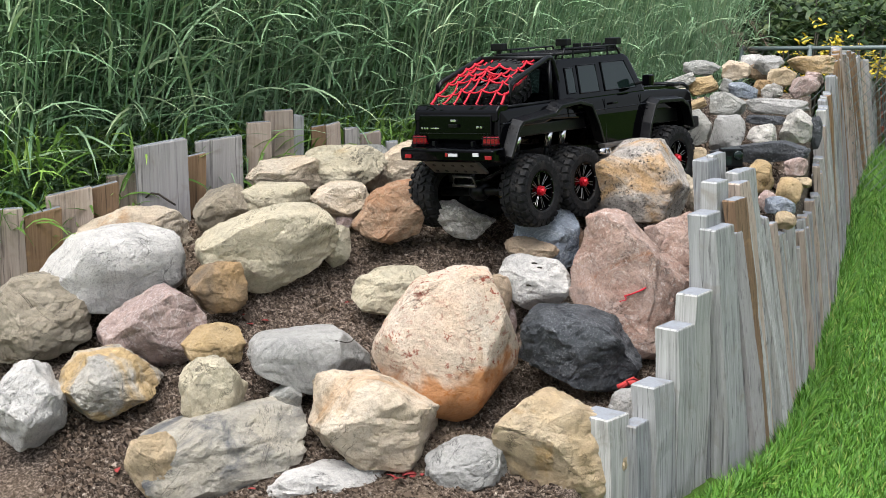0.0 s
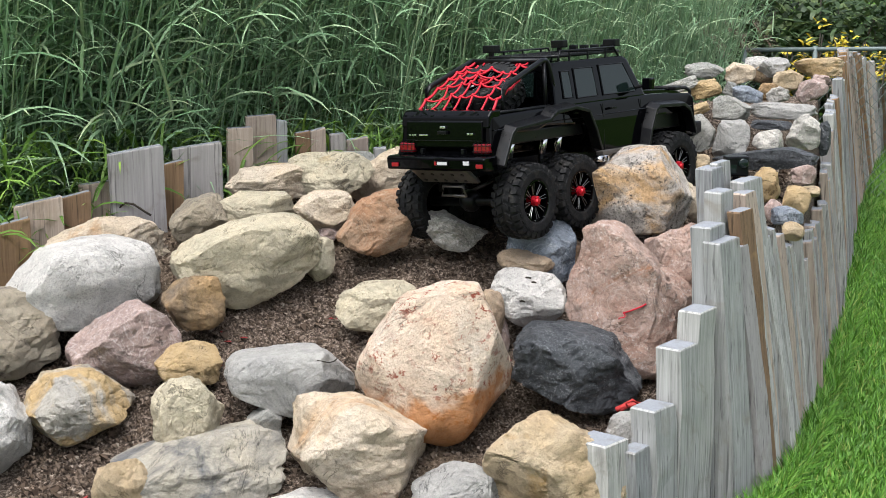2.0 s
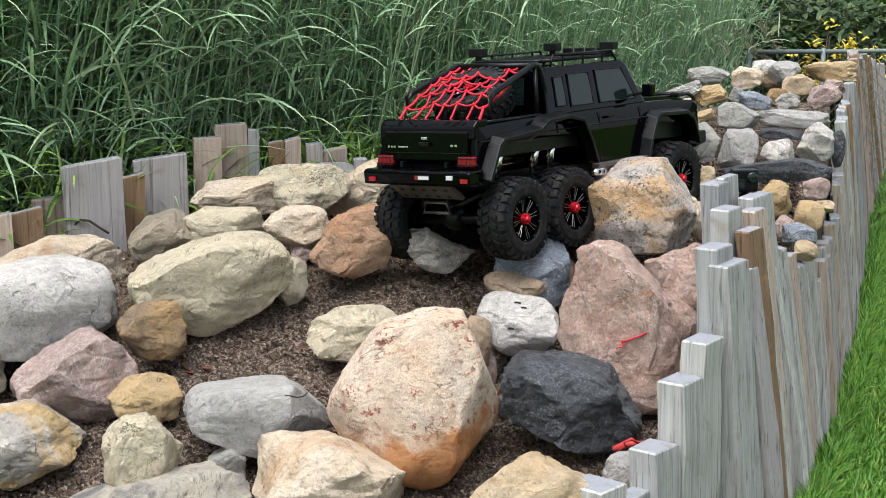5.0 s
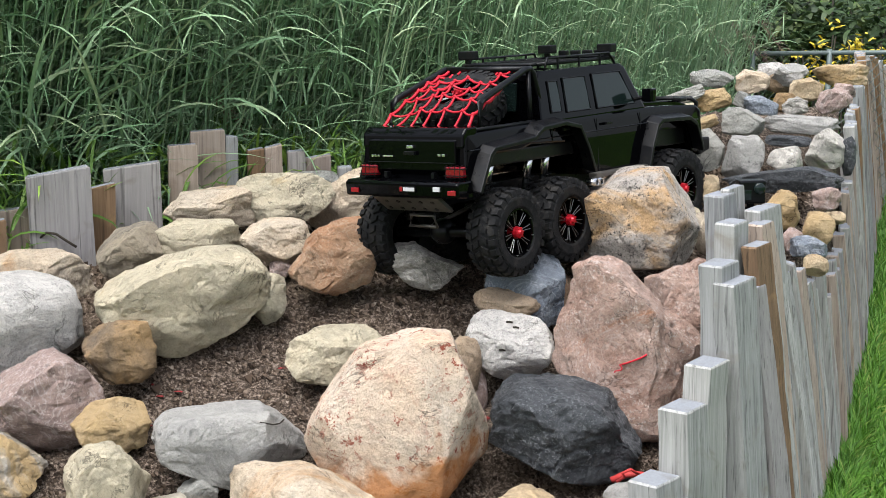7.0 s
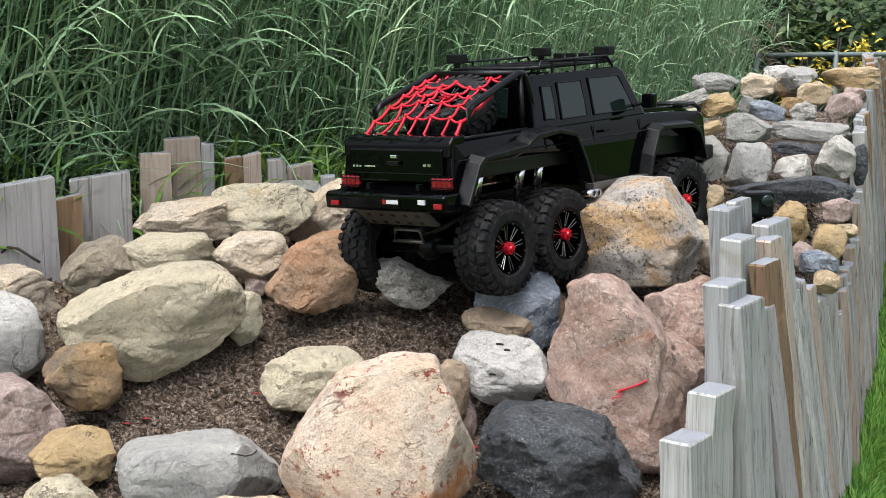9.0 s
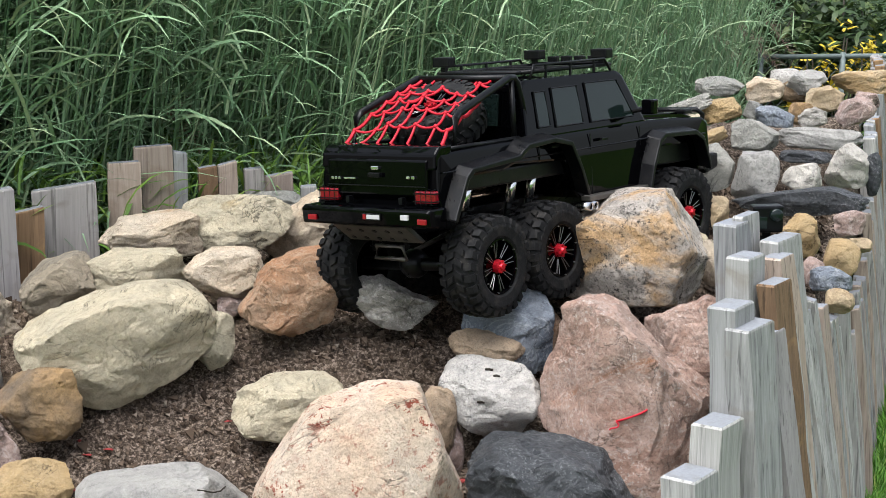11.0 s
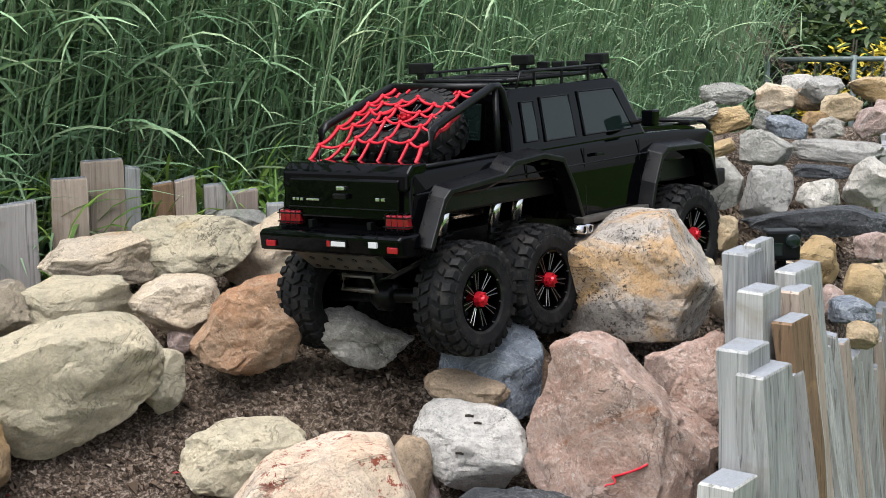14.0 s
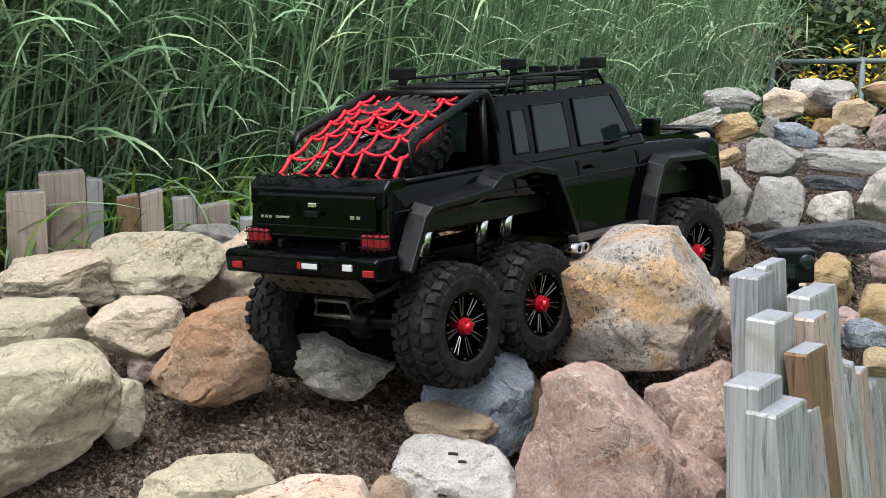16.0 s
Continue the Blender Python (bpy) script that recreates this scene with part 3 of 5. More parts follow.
def shrub(name, x, y, height, spread, count, leaf, seed, label, category, base=0.0, material=TREE_LEAF):
    """Woody stems and a crown of many small leaves in uneven clumps."""
    rng = np.random.default_rng(seed)
    top = thing(name, pose(x, y, LAWN_Z), label, category)
    height -= LAWN_Z
    s = Ribbons(seed + 1)
    tips = []
    for k in range(9):
        a, q = rng.uniform(0, 6.28), rng.uniform(0.15, 0.8) * spread
        tip = (q * math.cos(a), q * math.sin(a), height * rng.uniform(0.55, 0.95))
        s.stem((0.02 * math.cos(a), 0.02 * math.sin(a), 0), tip, 0.012 * height)
        tips.append(tip)
    ob = mesh_object("stem", s.v, s.f, BARK, True, top)
    c = Ribbons(seed + 2)
    clumps = [np.array(tips[rng.integers(len(tips))]) * (1, 1, rng.uniform(0.35, 1.05)) + rng.normal(size=3) * spread * 0.22 for k in range(46)]
    for k in range(count):
        p = clumps[rng.integers(len(clumps))] + rng.normal(size=3) * spread * 0.13
        if p[2] < base:
            continue
        c.leaf(p, rng.uniform(0, 6.28), rng.uniform(-0.5, 1.0), leaf * rng.uniform(0.7, 1.3), leaf * rng.uniform(0.35, 0.6), rng.uniform(0, 1.2), 3)
    mesh_object("crown", c.v, c.f, material, True, top)
    return top


def bark_material():
    n = Nodes("grey_bark")
    v = n.coords(stretch=(1, 1, 0.2))
    c = n.mix(n.noise(v, 40, 5, 0.7), (0.05, 0.042, 0.035), (0.15, 0.13, 0.11))
    return n.done(c, 0.9, 0, n.bump(n.noise(v, 60, 4), 0.7, 0.01), 0.2)


BARK = bark_material()
for k, (x, y, h, sp) in enumerate(((0.98, 4.75, 1.02, 0.26), (1.18, 5.05, 1.08, 0.30), (1.36, 4.85, 1.15, 0.33), (1.70, 5.19, 1.02, 0.36), (2.04, 5.09, 1.00, 0.33), (2.19, 5.77, 1.21, 0.45), (1.54, 5.98, 1.22, 0.45), (1.11, 5.57, 1.23, 0.39), (2.61, 6.12, 1.05, 0.51), (1.89, 6.81, 1.25, 0.56))):
    shrub("shrub", x, y, h, sp, 2300, 0.05, 60 + 5 * k, "leafy green shrub beyond the wire fence", "shrub")
for k, (x, y, h, sp) in enumerate(((1.16, 4.48, 0.94, 0.09), (1.25, 4.53, 0.95, 0.10), (1.36, 4.48, 0.95, 0.09), (1.48, 4.53, 0.95, 0.10), (1.62, 4.59, 0.93, 0.10), (0.84, 2.84, 1.02, 0.07))):
    shrub("goldenrod", x, y, h, sp, 420, 0.028, 160 + 5 * k, "goldenrod with yellow flower heads on stems", "flowers", (h - 0.4) * 0.55, GOLD_FLOWER)


def tree(x, y, height, spread, seed, label):
    rng = np.random.default_rng(seed)
    top = thing("tree", pose(x, y, LAWN_Z), label, "tree")
    s = Ribbons(seed + 1)
    for k in range(6):
        z0, z1 = height * 0.6 * k / 6, height * 0.6 * (k + 1) / 6
        s.stem((0.02 * math.sin(k), 0.02 * math.cos(k), z0), (0.02 * math.sin(k + 1), 0.02 * math.cos(k + 1), z1 + 0.05), 0.09 * (1 - 0.11 * k))
    tips = []
    for k in range(16):
        a, z0 = rng.uniform(0, 6.28), height * rng.uniform(0.25, 0.6)
        q = spread * rng.uniform(0.4, 1.0)
        tip = np.array((q * math.cos(a), q * math.sin(a), z0 + height * rng.uniform(0.05, 0.4)))
        s.stem((0, 0, z0), tip, 0.03)
        tips.append(tip)
    mesh_object("trunk", s.v, s.f, BARK, True, top)
    c = Ribbons(seed + 2)
    clumps = [tips[rng.integers(len(tips))] * rng.uniform(0.6, 1.05) + rng.normal(size=3) * spread * 0.16 for k in range(90)]
    for k in range(7000):
        p = clumps[rng.integers(len(clumps))] + rng.normal(size=3) * spread * 0.09
        c.leaf(p, rng.uniform(0, 6.28), rng.uniform(-0.8, 0.8), rng.uniform(0.05, 0.09), rng.uniform(0.03, 0.05), 0.6, 3)
    mesh_object("crown", c.v, c.f, TREE_LEAF, True, top)


tree(3.01, 7.87, 2.70, 0.79, 300, "leafy broad tree behind the wire fence")
tree(3.94, 9.84, 3.15, 1.01, 320, "leafy broad tree behind the wire fence")
tree(-0.57, 9.98, 2.25, 1.07, 360, "distant bushy tree beyond the reeds")
tree(0.56, 10.12, 1.88, 0.95, 380, "distant bushy tree beyond the reeds")


# ---- wire fence ----
def rod(bm, a, b, r, sides=8):
    a, b = Vector(a), Vector(b)
    m = Matrix.Translation((a + b) / 2) @ (b - a).to_track_quat("Z", "Y").to_matrix().to_4x4()
    bmesh.ops.create_cone(bm, cap_ends=True, segments=sides, radius1=r, radius2=r, depth=(b - a).length, matrix=m)


def wire_fence():
    y0, z1 = 3.64, 0.955
    top = thing("wire_fence", Matrix(), "grey chain-link wire fence with a steel top rail", "fence", "", "structure")
    bm = bmesh.new()
    rod(bm, (0.875, y0, z1), (3.6, y0 + 0.24, z1 + 0.0), 0.007)
    part("rail", bm, GALVANISED, top, "", True)
    for x in (0.875, 1.10, 1.65, 2.15, 2.70, 3.25):
        bm = bmesh.new()
        rod(bm, (x, y0 + (x - 0.875) * 0.088, LAWN_Z), (x, y0 + (x - 0.875) * 0.088, z1 + 0.010), 0.008)
        part("post", bm, GALVANISED, top, "", True)
    v, f = [], []
    for k in range(-24, 96):
        for s in (1, -1):
            xa, za, xb, zb = 0.875 + k * 0.032, LAWN_Z + 0.02, 0.875 + k * 0.032 + s * 0.46, 0.945
            lo, hi = 0.875, 3.6
            if min(xa, xb) < lo or max(xa, xb) > hi:
                t0, t1 = sorted(((lo - xa) / (xb - xa), (hi - xa) / (xb - xa)))
                t0, t1 = max(t0, 0), min(t1, 1)
                if t1 <= t0:
                    continue
                xa, xb, za, zb = xa + (xb - xa) * t0, xa + (xb - xa) * t1, za + (zb - za) * t0, za + (zb - za) * t1
            o = len(v)
            for x, z in ((xa, za), (xb, zb)):
                y = y0 + (x - 0.875) * 0.088 + 0.004 * s
                v += [(x - 0.0009, y, z), (x + 0.0009, y - 0.001, z), (x, y + 0.0015, z + 0.001)]
            f += [(o, o + 1, o + 4, o + 3), (o + 1, o + 2, o + 5, o + 4), (o + 2, o, o + 3, o + 5)]
    tagged(mesh_object("wire_mesh", v, f, GALVANISED, False, top), "woven green-grey wire mesh", "", "", "stuff")


wire_fence()


# ---- boulders and stones ----
boulder("boulder", (-0.084, 0.882, 0.717), (0.260, 0.191, 0.263), 5, 0, "peach", 11, "large peach granite boulder with red flecks and orange base", level=5, rough=0.04, cuts=((102, 0, 0.91), (21, 0, 0.9), (-54, 0, 0.92), (-113, 0, 0.87), (-150, 0, 0.91), (160, 0, 0.94), (137, 0, 0.83),), box=3.6, random_cuts=9, chip=(0.74, 0.98))
boulder("boulder", (0.159, 0.927, 0.688), (0.212, 0.155, 0.159), -8, 0, "slate", 12, "angular dark slate boulder with a sharp ridge", level=5, rough=0.12, cuts=((61, 0, 0.79), (26, 0, 0.73), (-120, 0, 0.59), (-116, 0, 0.6),), box=3.6, random_cuts=9, chip=(0.74, 0.98))
boulder("boulder", (0.110, 0.746, 0.579), (0.224, 0.170, 0.179), -7, 0, "tan", 13, "flat-topped tan sandstone block", level=5, rough=0.09, cuts=((31, 0, 0.94), (-165, 0, 0.97),), box=3.6, random_cuts=9, chip=(0.74, 0.98))
boulder("boulder", (0.083, 1.083, 0.774), (0.130, 0.098, 0.103), -4, 0, "white", 14, "rounded white limestone boulder with small dark marks", level=5, rough=0.09, cuts=((74, 0, 0.9), (30, 0, 0.91), (-22, 0, 0.91), (-85, 0, 0.97), (-145, 0, 0.95), (-175, 0, 0.96),), box=3.6, random_cuts=9, chip=(0.74, 0.98))
boulder("boulder", (0.248, 1.026, 0.784), (0.211, 0.160, 0.267), -13, 0, "pink", 15, "big pinkish brown granite boulder with sloping face", level=5, rough=0.09, cuts=((84, 0, 0.94), (49, 0, 0.71), (51, 0, 0.7), (-121, 0, 0.71), (-125, 0, 0.71), (172, 0, 0.99), (161, 0, 0.98),), box=3.6, random_cuts=9, chip=(0.74, 0.98))
boulder("boulder", (0.338, 1.115, 0.829), (0.113, 0.092, 0.142), -16, 0, "pink", 16, "broken pink granite slab with a flaked top", level=5, rough=0.09, cuts=((105, 0, 0.82), (10, 0, 0.82), (-96, 0, 0.91), (-156, 0, 0.94),), box=3.6, random_cuts=9, chip=(0.74, 0.98))
boulder("boulder", (0.286, 1.306, 0.917), (0.240, 0.178, 0.179), -13, 0, "speckled", 17, "large speckled grey granite boulder with orange patch", level=5, rough=0.06, cuts=((113, 0, 0.88), (24, 0, 0.86), (7, 0, 0.93), (-95, 0, 0.97), (161, 0, 0.82), (133, 0, 0.8),), box=3.6, random_cuts=9, chip=(0.74, 0.98))
boulder("boulder", (0.109, 1.170, 0.835), (0.119, 0.097, 0.131), -5, 0, "blue", 18, "blue-grey stone with pale veins", level=5, rough=0.09, cuts=((81, 0, 0.97), (4, 0, 0.99), (-108, 0, 0.74), (-126, 0, 0.65),), box=3.6, random_cuts=9, chip=(0.74, 0.98))
boulder("boulder", (-0.181, 1.078, 0.759), (0.150, 0.087, 0.086), 9, 0, "cream", 19, "low cream fieldstone half sunk in soil", level=5, rough=0.09, cuts=((130, 0, 0.89), (84, 0, 0.99), (-10, 0, 0.85), (-60, 0, 0.66), (-142, 0, 0.98), (169, 0, 0.94),), box=3.6, random_cuts=9, chip=(0.74, 0.98))
boulder("boulder", (-0.418, 1.153, 0.827), (0.267, 0.163, 0.160), 19, 0, "cream", 20, "large cream limestone boulder with a split corner", level=5, rough=0.06, cuts=((134, 0, 0.79), (117, 0, 0.77), (-5, 0, 0.98), (-49, 0, 0.78), (-71, 0, 0.89), (-133, 0, 0.91), (-169, 0, 0.98),), box=3.6, random_cuts=9, chip=(0.74, 0.98))
boulder("boulder", (-0.288, 1.184, 0.820), (0.051, 0.054, 0.082), 13, -10, "cream", 21, "cracked-off cream limestone chip")
boulder("boulder", (-0.498, 1.049, 0.778), (0.106, 0.083, 0.096), 25, 0, "brown", 22, "dark brown sandstone with a split face", level=5, rough=0.09, cuts=((134, 0, 0.7), (104, 0, 0.83), (15, 0, 0.93), (-87, 0, 0.99), (-146, 0, 0.86),), box=3.6, random_cuts=9, chip=(0.74, 0.98))
boulder("boulder", (-0.606, 0.976, 0.712), (0.189, 0.142, 0.150), 30, 0, "mauve", 23, "mauve quartzite boulder with a peaked top", level=5, rough=0.09, cuts=((135, 0, 0.73), (115, 0, 0.79), (47, 0, 0.97), (21, 0, 0.98), (-35, 0, 0.79), (-50, 0, 0.86), (-125, 0, 0.77), (-162, 0, 0.96),), box=3.6, random_cuts=9, chip=(0.74, 0.98))
boulder("boulder", (-0.500, 0.957, 0.689), (0.110, 0.085, 0.084), 25, 0, "ochre", 24, "rounded ochre fieldstone on the mound", level=5, rough=0.09, cuts=((138, 0, 0.86), (102, 0, 0.9), (-7, 0, 0.96), (-75, 0, 0.84), (-160, 0, 0.9),), box=3.6, random_cuts=9, chip=(0.74, 0.98))
boulder("boulder", (-0.321, 0.917, 0.671), (0.219, 0.126, 0.122), 17, 0, "grey", 25, "smooth flat grey fieldstone", level=5, rough=0.04, cuts=((97, 0, 0.96), (31, 0, 0.88), (-129, 0, 0.65), (-174, 0, 0.94),), box=3.6, random_cuts=9, chip=(0.74, 0.98))
boulder("boulder", (-0.478, 0.829, 0.635), (0.117, 0.089, 0.134), 26, 0, "cream", 26, "upright rounded cream limestone", level=5, rough=0.09, cuts=((134, 0, 0.97), (-10, 0, 0.96), (-73, 0, 0.81), (-175, 0, 0.98),), box=3.6, random_cuts=9, chip=(0.74, 0.98))
boulder("boulder", (-0.200, 0.769, 0.611), (0.232, 0.171, 0.166), 12, 0, "rose", 27, "pale tan and white granite boulder", level=5, rough=0.09, cuts=((78, 0, 0.89), (51, 0, 0.72), (-94, 0, 0.98), (-107, 0, 0.93), (178, 0, 0.99),), box=3.6, random_cuts=9, chip=(0.74, 0.98))
boulder("boulder", (-0.475, 0.749, 0.567), (0.321, 0.177, 0.146), 26, 0, "slab", 28, "slanted grey slab with a dark smooth face", level=5, rough=0.09, cuts=((159, 0, 0.68), (130, 0, 0.56), (-29, 0, 0.8), (-59, 0, 0.84), (-105, 0, 0.99),), box=3.6, random_cuts=9, chip=(0.74, 0.98))
boulder("boulder", (-0.559, 0.674, 0.560), (0.095, 0.066, 0.128), 32, 18, "tan", 29, "tan fieldstone beside a grey slab", level=5, rough=0.09)
boulder("boulder", (0.077, 1.133, 0.828), (0.101, 0.066, 0.042), -4, -8, "sand", 30, "small heap of damp sand against a stone", cuts=((90, 30, 0.7),), box=2.2, rough=0.12, random_cuts=0, level=5)
boulder("boulder", (0.011, 1.039, 0.747), (0.052, 0.043, 0.109), -1, -8, "sand", 31, "small heap of damp soil beside a boulder", box=2.2, rough=0.12, random_cuts=0)
boulder("boulder", (-0.048, 0.721, 0.536), (0.144, 0.114, 0.119), 2, 0, "grey", 32, "rounded blue-grey cobble on the mound", box=2.2, level=5, rough=0.09)
boulder("boulder", (-0.279, 0.717, 0.515), (0.201, 0.095, 0.078), 17, -4, "white", 33, "pale limestone at the edge of the bed", cuts=((90, 0, 0.8),), level=5, rough=0.09)
boulder("boulder", (-0.662, 0.868, 0.647), (0.182, 0.126, 0.119), 34, 0, "stained", 34, "flat angular stone with ochre stain", level=5, rough=0.09, cuts=((151, 0, 0.85), (98, 0, 0.97), (38, 0, 0.84), (-54, 0, 0.56), (-149, 0, 0.92),), box=3.6, random_cuts=9, chip=(0.74, 0.98))
boulder("boulder", (-0.795, 0.800, 0.628), (0.136, 0.115, 0.155), 40, -8, "white", 35, "white lichen-spotted limestone on the mound", level=5, rough=0.09)
boulder("boulder", (-0.833, 1.004, 0.730), (0.212, 0.155, 0.148), 38, 0, "olive", 36, "rounded brown-grey fieldstone on the mound", level=5, rough=0.09, cuts=((138, 0, 0.98), (86, 0, 0.98), (35, 0, 0.88), (-16, 0, 0.96), (-59, 0, 0.9), (-172, 0, 0.96),), box=3.6, random_cuts=9, chip=(0.74, 0.98))
boulder("boulder", (-0.703, 1.110, 0.785), (0.273, 0.172, 0.177), 32, 0, "white", 37, "large rounded white granite boulder", level=5, rough=0.04, cuts=((150, 0, 0.85), (102, 0, 0.95), (11, 0, 0.98), (-26, 0, 0.94), (-65, 0, 0.91), (-117, 0, 0.92), (-153, 0, 0.93),), box=3.6, random_cuts=9, chip=(0.74, 0.98))
boulder("boulder", (-0.671, 1.228, 0.835), (0.244, 0.114, 0.106), 30, 0, "rose", 38, "pinkish orange boulder on the mound", level=5, rough=0.09, cuts=((131, 0, 0.87), (81, 0, 0.98), (31, 0, 0.9), (-103, 0, 0.79), (-174, 0, 0.98),), box=3.6, random_cuts=9, chip=(0.74, 0.98))
boulder("boulder", (-0.417, 1.306, 0.892), (0.160, 0.071, 0.062), 19, 0, "cream", 39, "cream boulder with flat top", level=4, rough=0.09, cuts=((82, 0, 0.93), (13, 0, 0.91), (-94, 0, 0.95), (-178, 0, 0.99),), box=3.6, random_cuts=9, chip=(0.74, 0.98))
boulder("boulder", (-0.514, 1.264, 0.883), (0.104, 0.086, 0.095), 23, 0, "olive", 40, "dark grey angular stone", level=5, rough=0.09, cuts=((132, 0, 0.56), (110, 0, 0.62), (-5, 0, 0.92), (-62, 0, 0.64), (176, 0, 0.97),), box=3.6, random_cuts=9, chip=(0.74, 0.98))
boulder("boulder", (-0.397, 1.400, 0.923), (0.169, 0.086, 0.068), 17, 0, "rose", 41, "tan boulder with orange patches", level=5, rough=0.09, cuts=((152, 0, 0.86), (104, 0, 0.85), (25, 0, 0.94), (-12, 0, 0.99), (-78, 0, 0.94), (-140, 0, 0.84),), box=3.6, random_cuts=9, chip=(0.74, 0.98))
boulder("boulder", (-0.283, 1.445, 0.934), (0.168, 0.091, 0.084), 12, 0, "cream", 42, "pale smooth cream boulder", level=5, rough=0.09, cuts=((32, 0, 0.99), (-30, 0, 0.75), (-81, 0, 0.89), (-170, 0, 0.88),), box=3.6, random_cuts=9, chip=(0.74, 0.98))
boulder("boulder", (-0.291, 1.297, 0.886), (0.114, 0.086, 0.085), 13, 0, "rose", 43, "pinkish tan wedge of granite", level=5, rough=0.09, cuts=((126, 0, 0.83), (98, 0, 0.88), (-33, 0, 0.78), (-123, 0, 0.71), (-141, 0, 0.62),), box=3.6, random_cuts=9, chip=(0.74, 0.98))
boulder("boulder", (-0.184, 1.243, 0.878), (0.154, 0.116, 0.118), 9, 0, "rust", 44, "rust-coloured gneiss boulder on the mound", level=5, rough=0.09, cuts=((153, 0, 0.69), (105, 0, 0.81), (-8, 0, 0.98), (-62, 0, 0.86), (-120, 0, 0.93),), box=3.6, random_cuts=9, chip=(0.74, 0.98))
boulder("boulder", (-0.148, 1.533, 0.894), (0.227, 0.160, 0.160), 6, 0, "rose", 45, "large cream boulder streaked with orange", level=5, rough=0.09, cuts=((143, 0, 0.79), (104, 0, 0.87), (2, 0, 0.98), (-103, 0, 0.85), (-140, 0, 0.8),), box=3.6, random_cuts=9, chip=(0.74, 0.98))
boulder("boulder", (-0.250, 1.638, 0.931), (0.089, 0.035, 0.031), 9, 0, "steel", 46, "blue-grey cobble with white streaks")
boulder("boulder", (-0.054, 1.237, 0.861), (0.124, 0.074, 0.069), 2, 0, "lichen", 47, "white quartz rock rough with lichen", rough=0.16, level=5, cuts=((50, 0, 0.64), (-31, 0, 0.88), (-32, 0, 0.89), (-96, 0, 0.97), (-164, 0, 0.63), (-157, 0, 0.62),), box=3.6, random_cuts=9, chip=(0.74, 0.98))
boulder("boulder", (0.088, 1.368, 0.887), (0.160, 0.071, 0.067), -4, 0, "ochre", 48, "low tan fieldstone half buried", level=5, rough=0.09, cuts=((156, 0, 0.87), (113, 0, 0.91), (39, 0, 0.7), (8, 0, 0.91), (-74, 0, 0.88), (176, 0, 0.97),), box=3.6, random_cuts=9, chip=(0.74, 0.98))
boulder("boulder", (-0.357, 0.855, 0.621), (0.060, 0.052, 0.054), 21, 0, "steel", 49, "small grey granite cobble", level=5, rough=0.09)
boulder("boulder", (0.247, 0.822, 0.609), (0.103, 0.077, 0.081), -14, 14, "grey", 50, "pale grey stone against the fence", level=5, rough=0.09)
boulder("boulder", (-0.026, 1.344, 0.873), (0.036, 0.021, 0.021), 1, 0, "steel", 51, "flat grey pebble on the mound")
boulder("boulder", (0.003, 1.452, 0.876), (0.039, 0.023, 0.024), -0, 0, "tan", 52, "small tan stone on the mound")
boulder("boulder", (0.136, 1.538, 0.876), (0.043, 0.030, 0.031), -6, 0, "white", 53, "small pale stone behind the truck")
boulder("boulder", (0.414, 1.405, 0.879), (0.039, 0.033, 0.073), -18, 10, "rose", 54, "pinkish stone in the gap")
boulder("boulder", (-0.277, 1.274, 0.849), (0.038, 0.031, 0.037), 13, 0, "mauve", 55, "small mauve stone in a gap")
boulder("boulder", (-0.272, 1.349, 0.851), (0.049, 0.041, 0.055), 12, 0, "rust", 56, "small reddish stone in a gap")
boulder("boulder", (0.019, 1.055, 0.722), (0.052, 0.043, 0.095), -1, 10, "mauve", 57, "small brown stone beside big boulder")
boulder("boulder", (0.157, 1.231, 0.817), (0.051, 0.042, 0.097), -8, 0, "rust", 58, "small rusty stone wedged between boulders")
boulder("boulder", (0.504, 1.947, 1.077), (0.090, 0.041, 0.036), -18, 0, "steel", 59, "flat grey slab in the piled rock wall", group='stones of the rock wall', rough=0.1, cuts=((46, 0, 0.71), (-99, 0, 0.87), (177, 0, 0.98),), box=3.6, random_cuts=9, chip=(0.74, 0.98))
boulder("boulder", (0.581, 1.932, 1.071), (0.073, 0.049, 0.046), -20, 0, "rose", 60, "tan block of granite in the piled rock wall", group='stones of the rock wall', rough=0.1, cuts=((145, 0, 0.98), (83, 0, 0.95), (-13, 0, 0.8), (-64, 0, 0.75), (175, 0, 0.95),), box=3.6, random_cuts=9, chip=(0.74, 0.98))
boulder("boulder", (0.622, 1.983, 1.090), (0.050, 0.026, 0.026), -21, 4, "white", 61, "pale capping stone in the piled rock wall", box=7.0, chip=(0.88, 1.25), group='stones of the rock wall', random_cuts=12, rough=0.1)
boulder("boulder", (0.651, 1.957, 1.082), (0.073, 0.052, 0.046), -22, 0, "grey", 62, "grey wedge stone in the piled rock wall", group='stones of the rock wall', rough=0.1, cuts=((153, 0, 0.63), (-35, 0, 0.75), (-85, 0, 0.93),), box=3.6, random_cuts=9, chip=(0.74, 0.98))
boulder("boulder", (0.757, 1.957, 1.083), (0.116, 0.050, 0.045), -25, 0, "tan", 63, "long yellow sandstone slab in the piled rock wall", group='stones of the rock wall', rough=0.1, cuts=((135, 0, 0.92), (101, 0, 0.86), (-5, 0, 0.97), (-75, 0, 0.89), (-135, 0, 0.96), (-172, 0, 0.97),), box=3.6, random_cuts=9, chip=(0.74, 0.98))
boulder("boulder", (0.675, 1.905, 1.059), (0.064, 0.046, 0.043), -23, 14, "tan", 64, "tan stone with rust stain in the piled rock wall", box=7.0, chip=(0.88, 1.25), group='stones of the rock wall', random_cuts=12, rough=0.1)
